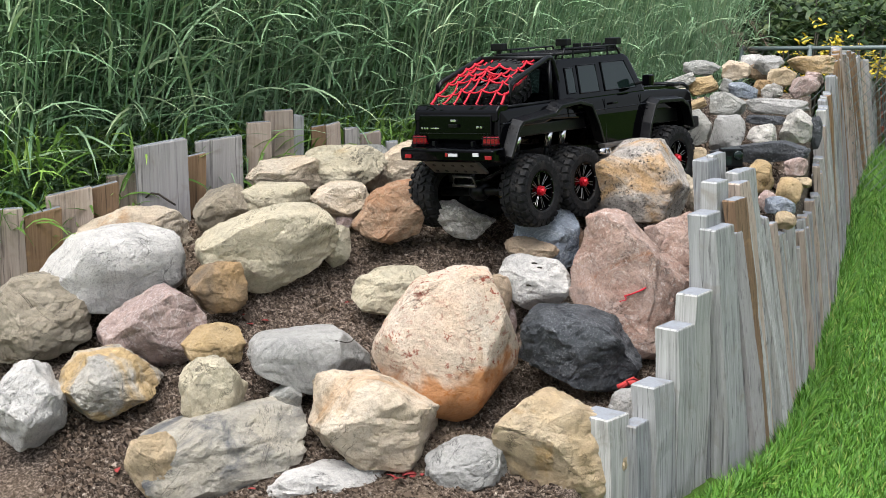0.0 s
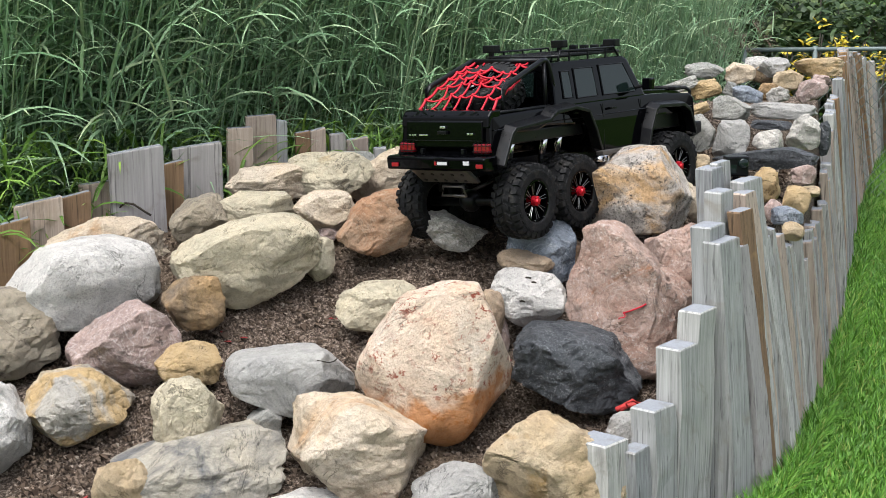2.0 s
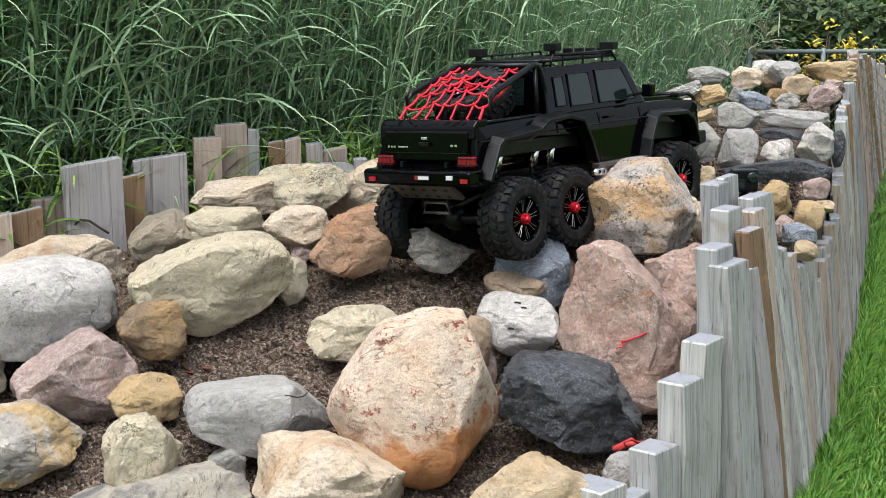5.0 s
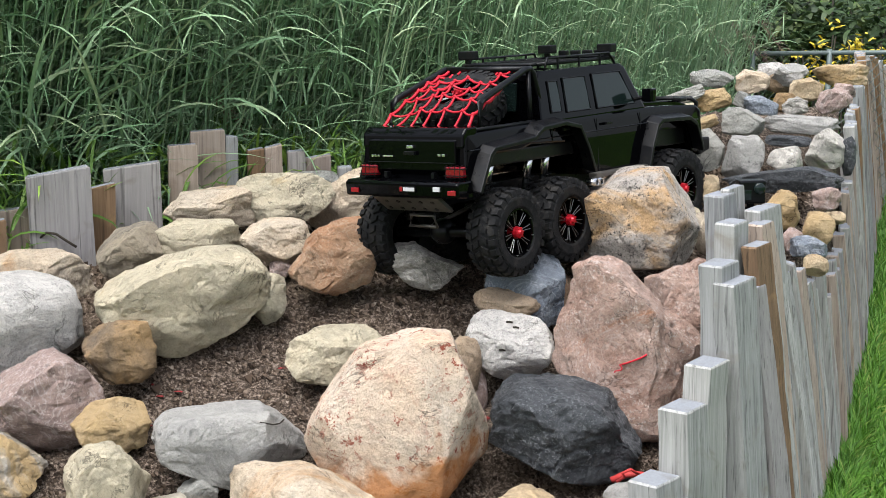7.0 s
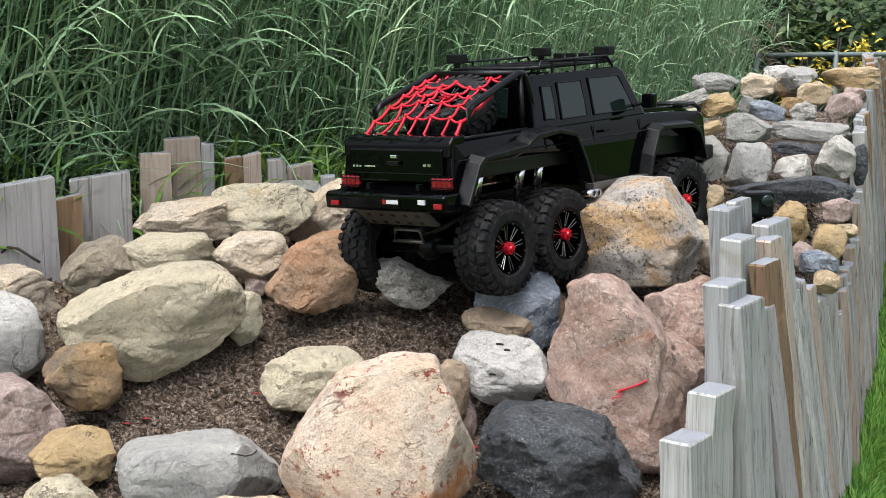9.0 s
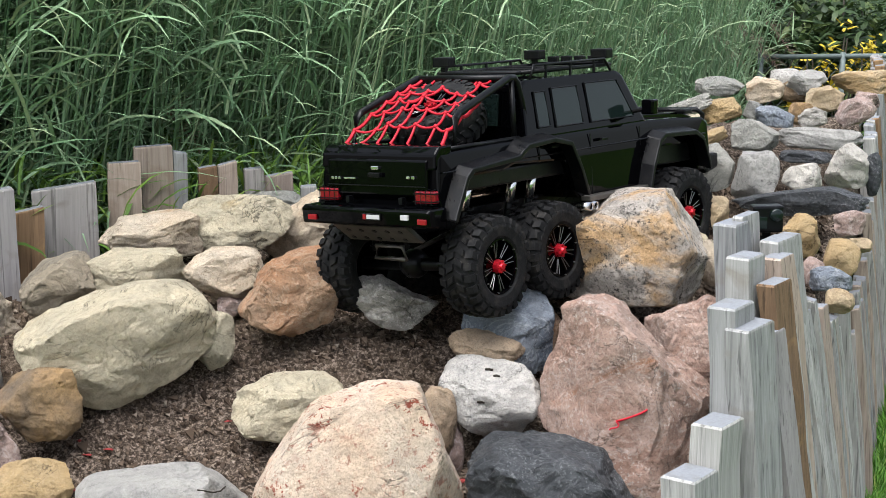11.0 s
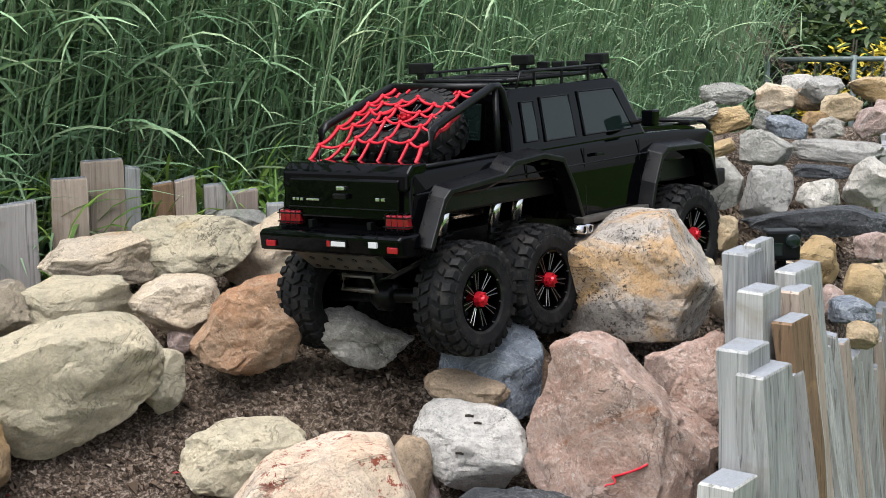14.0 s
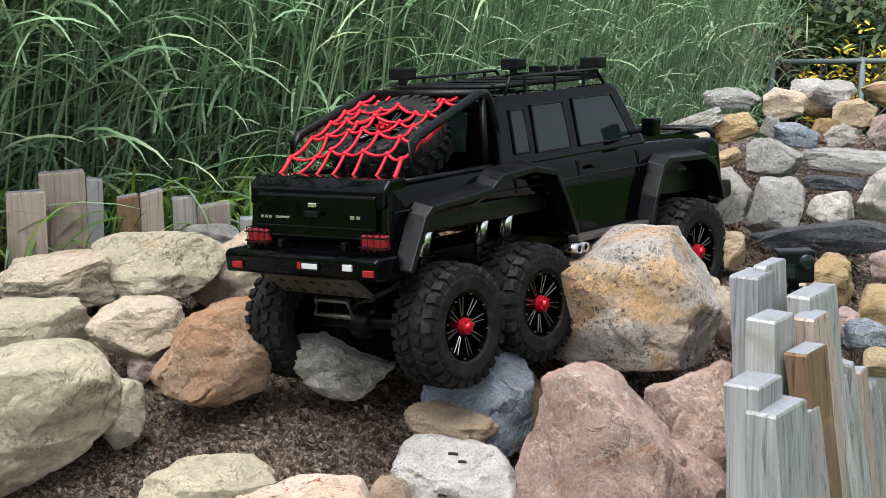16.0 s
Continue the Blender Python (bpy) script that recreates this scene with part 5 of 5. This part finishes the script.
    part("front_bumper", prism(((0.590, 0.060), (0.628, 0.068), (0.628, 0.090), (0.595, 0.092)), -0.098, 0.098, 0.004), SATIN_BLACK, truck)
    bm = tube([(0.622, -0.07, 0.085), (0.630, -0.07, 0.150), (0.620, -0.066, 0.158), (0.620, 0.066, 0.158), (0.630, 0.07, 0.150), (0.622, 0.07, 0.085)], 0.004, 8)
    part("brush_guard", bm, SATIN_BLACK, truck, "", True)

    # roof rack
    rack = part("roof_rack", tube([(0.145, -0.072, 0.243), (0.365, -0.072, 0.243), (0.372, -0.060, 0.245), (0.372, 0.060, 0.245), (0.365, 0.072, 0.243), (0.145, 0.072, 0.243), (0.140, 0.060, 0.243), (0.140, -0.060, 0.243), (0.145, -0.072, 0.243)], 0.0028, 8), SATIN_BLACK, truck, "black tubular roof rack", True)
    for side in (-1, 1):
        part("rack_rail", tube([(0.16, side * 0.076, 0.235), (0.17, side * 0.075, 0.252), (0.345, side * 0.075, 0.252), (0.36, side * 0.076, 0.235)], 0.0022, 6), SATIN_BLACK, rack, "", True)
        for x in (0.20, 0.26, 0.32):
            part("rack_foot", tube([(x, side * 0.074, 0.233), (x, side * 0.074, 0.252)], 0.0022, 6), SATIN_BLACK, rack)
    for x in (0.20, 0.255, 0.31):
        part("cross_bar", tube([(x, -0.072, 0.243), (x, 0.072, 0.243)], 0.002, 6), SATIN_BLACK, rack)
    for x, y in ((0.150, 0.066), (0.362, -0.060), (0.362, 0.060)):
        lamp = part("spot_lamp", block(x - 0.008, x + 0.010, y - 0.014, y + 0.014, 0.252, 0.266, 0.002), SATIN_BLACK, truck, "small black spot lamp")
        part("lamp_bracket", block(x - 0.003, x + 0.003, y - 0.004, y + 0.004, 0.242, 0.253, 0.0005), SATIN_BLACK, lamp)
    for k in range(4):
        part("roof_lamp", block(0.372, 0.382, -0.036 + 0.024 * k - 0.008, -0.036 + 0.024 * k + 0.008, 0.246, 0.256, 0.002), SATIN_BLACK, truck)

    # bed and roll bars
    part("bed_rim", tube([(-0.070, -0.088, 0.156), (0.112, -0.088, 0.157)], 0.0035, 6), SATIN_BLACK, truck, "", True)
    part("bed_rim", tube([(-0.070, 0.088, 0.156), (0.112, 0.088, 0.157)], 0.0035, 6), SATIN_BLACK, truck, "", True)
    part("tail_lid", prism(((-0.082, 0.132), (-0.080, 0.152), (-0.070, 0.162), (-0.045, 0.163), (-0.045, 0.152)), -0.096, 0.096, 0.003), GLOSS_BLACK, truck)
    for side in (-1, 1):
        bar = part("roll_bar", tube([(-0.028, side * 0.086, 0.154), (-0.020, side * 0.085, 0.194), (-0.012, side * 0.084, 0.200), (0.105, side * 0.079, 0.238), (0.117, side * 0.079, 0.238), (0.124, side * 0.080, 0.230), (0.134, side * 0.088, 0.156)], 0.0052, 10), SATIN_BLACK, truck, "black tubular roll bar", True)
        part("bar_brace", tube([(0.112, side * 0.079, 0.236), (0.104, side * 0.086, 0.156)], 0.004, 8), SATIN_BLACK, bar, "", True)
    part("roll_hoop", tube([(0.108, -0.079, 0.238), (0.108, 0.079, 0.238)], 0.005, 8), SATIN_BLACK, truck, "", True)

    # cargo net over the spare wheel
    def net_point(u, w):
        x = -0.055 + 0.165 * u
        hump = 0.158 + 0.080 * u ** 0.8 + 0.014 * math.sin(math.pi * min(1, u * 1.1)) * math.cos(1.3 * w)
        return Vector((x, w * (0.082 - 0.012 * u), hump))

    bm = bmesh.new()
    rng = random.Random(3)
    grid = {(i, j): net_point(i / 6, -1 + 2 * j / 6) + Vector((rng.uniform(-1, 1) * 0.006 * (0 < i < 6), rng.uniform(-1, 1) * 0.006 * (0 < j < 6), rng.uniform(-0.005, 0.003))) for i in range(7) for j in range(7)}

    def cord(line, r):
        pts = []
        for a, b in zip(line, line[1:]):
            for k in range(4):
                p = a.lerp(b, k / 4)
                p.z -= 0.0035 * math.sin(math.pi * k / 4)
                pts.append(p)
        tube(pts + [line[-1]], r, 6, bm)

    for i in range(7):
        cord([grid[i, j] for j in range(7)], 0.0026 if i in (0, 6) else 0.0019)
        cord([grid[j, i] for j in range(7)], 0.0026 if i in (0, 6) else 0.0019)
    for p in grid.values():
        bmesh.ops.create_icosphere(bm, subdivisions=1, radius=0.0036, matrix=Matrix.Translation(p))
    net = part("cargo_net", bm, RED_CORD, truck, "red elastic cargo net stretched over the spare wheel", True)
    for j in range(0, 7, 1):
        p = grid[0, j]
        part("hook", tube([p, p + Vector((-0.006, 0, 0.002)), p + Vector((-0.009, 0, -0.003))], 0.0014, 6), CHROME if j % 2 else SATIN_BLACK, net)
    for j in (0, 6):
        p = grid[6, j]
        part("hook", tube([p, p + Vector((0.006, 0, 0.003)), p + Vector((0.008, 0, -0.002))], 0.0014, 6), CHROME, net)

    # wheels
    tyre, rim, trim, hubm, spoke = tyre_mesh(), rim_mesh(), spoke_edge_mesh(), hub_mesh(), spoke_mesh()

    def wheel(name, at, roll, mat=None):
        w = new(name, rim)
        w.parent = truck
        w.matrix_basis = mat or (pose(*at, 0, 0, 180 if at[1] < 0 else 0) @ pose(0, 0, 0, 0, roll, 0))
        tagged(w, "black multi-spoke wheel with a red hub")
        for n, me in (("tyre", tyre), ("spoke_trim", trim), ("wheel_hub", hubm)):
            c = new(n, me)
            c.parent = w
        for k in range(16):
            c = new("spoke", spoke)
            c.parent = w
            c.matrix_basis = Matrix.Rotation(-(math.pi / 4 * (k // 2) + (0.10 if k % 2 else -0.10)), 4, "Y")
        return w

    for x, z, roll in ((0.0, 0.0, 10), (0.1395, 0.002, 33), (0.482, 0.014, 21)):
        wheel("wheel", (x, -0.108, z), roll)
        wheel("wheel", (x, 0.108, z - 0.010), roll + 15)
    spare = wheel("spare_wheel", (0, 0, 0), 0, pose(0.050, 0.004, 0.186, 0, -26, 0) @ pose(0, 0, 0, 90, 0, 0))
    tagged(spare, "black spare wheel lying in the bed")

    # tail
    gate = part("tailgate", prism(((-0.0800, 0.092), (-0.0850, 0.100), (-0.0830, 0.144), (-0.0765, 0.148), (-0.0765, 0.092)), -0.084, 0.084, 0.0025), GLOSS_BLACK, truck, "glossy black tailgate with small pale badges")
    part("gate_handle", block(-0.090, -0.083, -0.010, 0.010, 0.122, 0.128, 0.001), SATIN_BLACK, gate)
    part("badge", block(-0.0875, -0.083, -0.006, 0.006, 0.132, 0.1365, 0.0008), CHROME, gate)
    for k in range(3):
        part("badge_bar", block(-0.0868, -0.0845, 0.060 + 0.006 * k, 0.064 + 0.006 * k, 0.1185, 0.1215, 0.0003), CHROME, gate)
    part("badge_bar", block(-0.0868, -0.0845, 0.034, 0.054, 0.1190, 0.1212, 0.0003), CHROME, gate)
    for k in range(2):
        part("badge_bar", block(-0.0868, -0.0845, -0.066 + 0.008 * k, -0.0605 + 0.008 * k, 0.121, 0.1245, 0.0003), CHROME, gate)
    part("gate_strip", block(-0.0872, -0.083, -0.083, 0.083, 0.1105, 0.1115, 0.0003), SATIN_BLACK, gate)
    for side in (-1, 1):
        lens = part("tail_lamp", block(-0.0870, -0.0765, side * 0.082 - 0.016, side * 0.082 + 0.016, 0.090, 0.106, 0.002), RED_LENS, truck, "red tail lamp behind a wire guard")
        for k in range(4):
            yy = side * 0.082 - 0.013 + 0.0087 * k
            part("guard_bar", tube([(-0.080, yy, 0.108), (-0.0905, yy, 0.107), (-0.0905, yy, 0.089), (-0.080, yy, 0.088)], 0.0009, 5), SATIN_BLACK, lens)
        for z in (0.093, 0.103):
            part("guard_bar", tube([(-0.080, side * 0.082 - 0.018, z), (-0.0905, side * 0.082 - 0.016, z), (-0.0905, side * 0.082 + 0.016, z), (-0.080, side * 0.082 + 0.018, z)], 0.0009, 5), SATIN_BLACK, lens)
        part("gate_hinge", block(-0.092, -0.083, side * 0.045 - 0.003, side * 0.045 + 0.003, 0.088, 0.097, 0.0008), SATIN_BLACK, gate)
    bumper = part("rear_bumper", prism(((-0.112, 0.062), (-0.114, 0.082), (-0.108, 0.086), (-0.075, 0.086), (-0.075, 0.058)), -0.108, 0.108, 0.003), GLOSS_BLACK, truck, "black steel rear bumper")
    plate = part("sticker", block(-0.1155, -0.113, -0.030, 0.000, 0.070, 0.0785, 0.0004), SATIN_BLACK, bumper, "small dark sticker with red mark and white bar")
    part("sticker_mark", block(-0.1162, -0.1150, -0.006, -0.001, 0.0710, 0.0775, 0.0002), RED_LENS, plate)
    part("sticker_bar", block(-0.1162, -0.1150, -0.029, -0.0075, 0.0715, 0.0770, 0.0002), WHITE_PRINT, plate)
    part("sticker_bar", block(-0.1162, -0.1135, -0.076, -0.064, 0.072, 0.0785, 0.0002), WHITE_PRINT, bumper)
    for y in (0.088, -0.098):
        part("reflector", block(-0.1160, -0.113, y - 0.007, y + 0.007, 0.067, 0.074, 0.0006), RED_LENS, bumper)
    bm = prism(((-0.104, 0.060), (-0.070, 0.036), (-0.064, 0.038), (-0.098, 0.064)), -0.062, 0.062, 0.0008)
    skid = part("skid_plate", bm, DULL_METAL, truck, "dull steel skid plate with round holes")
    for k in range(5):
        for j in range(2):
            y = -0.044 + 0.022 * k + 0.006 * j
            part("skid_hole", lathe(((0.0001, 0.0006), (0.0036, 0.0006), (0.0036, -0.001)), 12), SATIN_BLACK, skid).matrix_basis = pose(-0.0935 + 0.017 * j, y, 0.0525 - 0.012 * j, 0, 0, 0) @ pose(0, 0, 0, 0, 35.2, 0) @ pose(0, 0, 0, -90, 0, 90)
    part("tow_hook", tube([(-0.062, -0.026, 0.012), (-0.062, 0.026, 0.012), (-0.064, 0.022, 0.029), (-0.064, -0.022, 0.029), (-0.062, -0.026, 0.012), (-0.062, 0.0, 0.012)], 0.0032, 8), DULL_METAL, truck, "dull steel tow bracket", True)

    # chassis
    for side in (-1, 1):
        part("chassis_rail", block(-0.06, 0.58, side * 0.034 - 0.004, side * 0.034 + 0.004, 0.044, 0.066, 0.001), SATIN_BLACK, truck)
        part("side_step", prism(((0.238, 0.057), (0.402, 0.057), (0.402, 0.0645), (0.238, 0.0645)), side * 0.100, side * 0.116, 0.0015), DULL_METAL, truck, "metal side step")
        for k in range(2):
            e = part("exhaust_tip", lathe(((0.0042, 0.008), (0.0058, 0.010), (0.0058, -0.012), (0.0042, -0.012)), 16), CHROME, truck, "bright exhaust tip", True)
            e.matrix_basis = pose(0.232 + 0.013 * k, side * 0.112, 0.051, 0, 0, 0 if side > 0 else 180)
        rear = ((-0.070, 0.070), (-0.058, 0.092), (-0.042, 0.122), (-0.030, 0.131), (0.070, 0.137), (0.080, 0.144), (0.092, 0.150), (0.150, 0.154), (0.190, 0.146), (0.212, 0.110), (0.228, 0.072))
        part("rear_flare", flare(rear, side * 0.094, side * 0.121, 0.0055), SATIN_BLACK, truck, "satin black fender flare")
        front = ((0.396, 0.062), (0.406, 0.092), (0.424, 0.128), (0.439, 0.136), (0.525, 0.133), (0.546, 0.122), (0.561, 0.090), (0.565, 0.076))
        part("front_flare", flare(front, side * 0.094, side * 0.121, 0.0055), SATIN_BLACK, truck, "satin black fender flare")
        for x in (-0.010, 0.090, 0.136, 0.45):
            shock = part("shock_absorber", tube([(x, side * 0.070, 0.012), (x + 0.012, side * 0.082, 0.110)], 0.0052, 10), SATIN_BLACK, truck, "coil-over shock absorber", True)
            part("shock_shaft", tube([(x + 0.007, side * 0.0785, 0.072), (x + 0.0115, side * 0.084, 0.108)], 0.0062, 10), CHROME, shock, "bright shock body", True)
            coil = [(x + 0.012 * (k / 60) + 0.0078 * math.cos(k * 0.75), side * (0.070 + 0.012 * k / 60) + 0.0078 * math.sin(k * 0.75), 0.016 + 0.060 * k / 60) for k in range(60)]
            part("spring", tube(coil, 0.0010, 5), SATIN_BLACK, shock, "", True)
        part("link_arm", tube([(0.02, side * 0.050, 0.000), (0.20, side * 0.036, 0.040)], 0.0035, 8), DULL_METAL, truck, "", True)
        part("link_arm", tube([(0.16, side * 0.050, 0.000), (0.32, side * 0.036, 0.040)], 0.0035, 8), DULL_METAL, truck, "", True)
    for x, z in ((0.0, -0.004), (0.1395, -0.003), (0.482, 0.009)):
        axle = part("axle", tube([(x, -0.100, z + 0.004), (x, 0.100, z - 0.004)], 0.009, 12), SATIN_BLACK, truck, "", True)
        part("differential", lathe(((0.0001, 0.018), (0.014, 0.016), (0.020, 0.006), (0.020, -0.006), (0.014, -0.016), (0.0001, -0.018)), 16), SATIN_BLACK, axle, "", True).matrix_basis = pose(x, 0.012, z)
    part("gearbox", block(0.20, 0.34, -0.030, 0.030, 0.020, 0.060, 0.004), SATIN_BLACK, truck)
    part("underbody", block(-0.055, 0.22, -0.090, 0.090, 0.098, 0.120, 0.003), SATIN_BLACK, truck)
    part("inner_arch", block(0.42, 0.56, -0.090, 0.090, 0.085, 0.118, 0.003), SATIN_BLACK, truck)
    return truck


model_truck(pose(-0.0090, 1.1899, 0.9312, 0, 0, 51.6) @ pose(0, 0, 0, 0, 1.67, 0) @ pose(0, 0, 0, -4.58, 0, 0))


# ---- small camera on a clamp beside the fence ----
def action_camera():
    top = thing("action_camera", pose(0.450, 1.178, 0.986, 0, 0, 8), "small black action camera on a clamp mount fixed to the fence", "camera")
    case = part("case", block(-0.021, 0.021, -0.010, 0.012, -0.012, 0.024, 0.003), SATIN_BLACK, top)
    part("lens", lathe(((0.0001, 0.004), (0.0075, 0.004), (0.009, 0.002), (0.009, -0.003)), 20), DARK_GLASS, case, "round lens", True).matrix_basis = pose(0.010, -0.0115, 0.012, 0, 0, 180)
    part("display", block(-0.016, -0.002, -0.0115, -0.009, -0.006, 0.010, 0.0005), DARK_GLASS, case)
    part("mount", block(-0.006, 0.006, -0.004, 0.004, -0.026, -0.011, 0.0015), SATIN_BLACK, top)
    part("thumb_screw", tube([(-0.011, 0, -0.021), (0.011, 0, -0.021)], 0.004, 10), SATIN_BLACK, top, "", True)
    part("stem", tube([(0, 0, -0.020), (0.001, 0, -0.052), (-0.004, 0, -0.080), (0.0, 0, -0.14)], 0.005, 10), SATIN_BLACK, top, "", True)
    part("clamp", block(-0.012, 0.012, -0.010, 0.010, -0.16, -0.125, 0.002), SATIN_BLACK, top)


action_camera()


# ---- small things ----
def strand(name, points, r, material, label, category, at):
    """A cord, twig or strap, bent along points given from the place it lies."""
    ob = part(name, tube(points, r, 6), material, None, label, True)
    ob.matrix_basis = pose(*at)
    return tagged(ob, label, category)


def curl(seed, n, step, flat=0.35):
    rng = random.Random(seed)
    p, a, out = Vector((0, 0, 0)), rng.uniform(-0.5, 0.5), []
    for k in range(n):
        out.append(p.copy())
        a += rng.uniform(-1.0, 1.0)
        p += Vector((math.cos(a) * step, -abs(math.sin(a)) * step * flat, math.sin(a) * step * 0.6))
    return out


TWIG = plain_material("dark_twig", (0.03, 0.024, 0.018), 0.9, 0, 0.2)
RED_STRAP = plain_material("faded_red_strap", (0.34, 0.030, 0.028), 0.75, 0, 0.2, 0.2)
DEAD_LEAF = plain_material("dry_red_leaf", (0.22, 0.030, 0.028), 0.8, 0, 0.2, 0.2)
PALE_CHIP = plain_material("pale_wood_chip", (0.42, 0.36, 0.28), 0.9, 0, 0.2)
strand("twig", [(0, 0, 0), (0.009, 0.002, -0.002), (0.018, 0.005, -0.005), (0.027, 0.008, -0.004), (0.033, 0.011, 0.001)], 0.0010, TWIG, "thin curved dark twig lying on a grey stone", "twig", (-0.2740, 0.8765, 0.7195))
strand("red_string", curl(4, 7, 0.004), 0.0010, RED_CORD, "short frayed red string lying on pink granite", "string", (0.2340, 0.9630, 0.7780))
strand("red_string", [(0, 0, 0), (0.010, -0.004, 0.004), (0.022, -0.009, 0.010), (0.030, -0.011, 0.014), (0.037, -0.013, 0.019)], 0.0014, RED_CORD, "short frayed red string lying on pink granite", "string", (0.2340, 0.9640, 0.7775))
# short dark bars added on the white boulder for its small dark marks
for x, y, z, r in ((0.0792, 1.0694, 0.8141, 0.0030), (0.0888, 1.0636, 0.8072, 0.0026), (0.0679, 1.0360, 0.7805, 0.0028)):
    strand("leaf_scrap", [(-r * 1.6, 0, 0), (0, 0, 0.0006), (r * 1.7, 0.001, -0.001)], 0.0016, TWIG, "tiny dark mark on a white boulder", "leaf", (x, y, z))
strand("red_strap", [(0, 0, 0), (0.014, 0.002, 0.006), (0.034, 0.004, 0.008), (0.055, 0.006, 0.004), (0.070, 0.010, 0.003)], 0.0045, RED_STRAP, "faded red plastic strap half buried beside the fence", "strap", (0.215, 0.862, 0.640))
strand("red_strap", [(0, 0, 0), (0.010, -0.004, 0.008), (0.006, -0.010, 0.016), (0.018, -0.006, 0.020), (0.030, 0.002, 0.010)], 0.0022, RED_STRAP, "thin crumpled red strap lying in a gap", "strap", (0.222, 0.850, 0.642))
strand("cable", [(0, 0, 0), (0.015, -0.004, 0.012), (0.03, -0.004, 0.010), (0.05, -0.003, -0.004), (0.062, -0.002, -0.012)], 0.0022, TWIG, "bent black cable against a grey board", "cable", (-0.6712, 1.3104, 0.8895))


def scatter():
    """Dry leaves and pale wood chips lying on the soil."""
    rng = np.random.default_rng(77)
    for name, mat, label, count in (("dry_leaf", DEAD_LEAF, "small curled dry red leaf on the soil", 26), ("wood_chip", PALE_CHIP, "small pale wood chip lying on soil", 22)):
        for k in range(count):
            y = rng.uniform(0.58, 1.2)
            x = rng.uniform(-0.5, fence_x(y) - 0.08)
            p = Vector((x * 4, y * 4, 3.0))
            z = bed_z(y) + 0.03 * noise.fractal(p, 1, 2, 3) + 0.006 * noise.fractal(p * 9, 0.8, 2, 4) - 0.008
            r = Ribbons(900 + k)
            r.leaf((0, 0, 0), 0, 0.25, rng.uniform(0.010, 0.020) if name == "dry_leaf" else rng.uniform(0.008, 0.024), 0.008 if name == "dry_leaf" else 0.003, 0.8, 4)
            ob = mesh_object(name, r.v, r.f, mat)
            ob.modifiers.new("thickness", "SOLIDIFY").thickness = 0.0006
            ob.matrix_basis = pose(x, y, z + 0.002, rng.uniform(-20, 20), 0, rng.uniform(0, 360))
            tagged(ob, label, "leaf" if name == "dry_leaf" else "wood chip", "litter on the soil")
    for k, (x, y, z) in enumerate(((-0.155, 0.722, 0.529), (-0.140, 0.714, 0.527), (-0.164, 0.707, 0.527), (-0.150, 0.704, 0.528), (-0.631, 0.723, 0.539))):
        r = Ribbons(950 + k)
        r.leaf((0, 0, 0), 0, 0.5, 0.026, 0.014, 1.2, 4)
        ob = mesh_object("dry_leaf", r.v, r.f, DEAD_LEAF)
        ob.modifiers.new("thickness", "SOLIDIFY").thickness = 0.0006
        ob.matrix_basis = pose(x, y, z, 0, 0, 70 * k)
        tagged(ob, "curled dry red leaf in a gap between stones", "leaf", "litter on the soil")


scatter()


# ---- beyond the fence ----
def brick_pier():
    """A low pier of red bricks with a pale cap beside the far lawn."""
    pier = thing("brick_pier", pose(1.60, 5.00, LAWN_Z, 0, 0, -25) @ Matrix.Diagonal((0.5, 0.5, 0.5, 1)), "low red brick pier with a flat pale cap", "pier")
    shared = None
    for row in range(8):
        for k in range(3):
            x = -0.11 + 0.11 * k + (0.03 if row % 2 else 0)
            if shared is None:
                b = part("brick", block(-0.051, 0.051, -0.06, 0.06, 0, 0.054, 0.003), BRICK_RED, pier)
                shared = b.data
            else:
                b = new("brick", shared)
                b.parent = pier
            b.matrix_basis = pose(x, 0, 0.062 * row)
    part("mortar", block(-0.15, 0.17, -0.054, 0.054, 0.0, 0.49, 0.002), SAWN_END, pier)
    part("cap", block(-0.19, 0.21, -0.09, 0.09, 0.492, 0.53, 0.004), STONE["tan"], pier, "flat pale stone cap")


brick_pier()


def log_edging():
    edge = thing("log_edging", Matrix(), "short upright tan logs edging the far lawn", "edging", "", "structure")
    rng = random.Random(12)
    for k in range(14):
        x, y, r = 1.76 + 0.05 * k, 4.40 + 0.02 * k, rng.uniform(0.023, 0.028)
        h = rng.uniform(0.15, 0.18)
        bm = bmesh.new()
        bmesh.ops.create_cone(bm, cap_ends=True, segments=14, radius1=r, radius2=r * 0.97, depth=h, matrix=Matrix.Translation((x, y, LAWN_Z + h / 2 - 0.02)))
        part("log", bevelled(bm, 0.004), TAN_WOOD, edge)


log_edging()
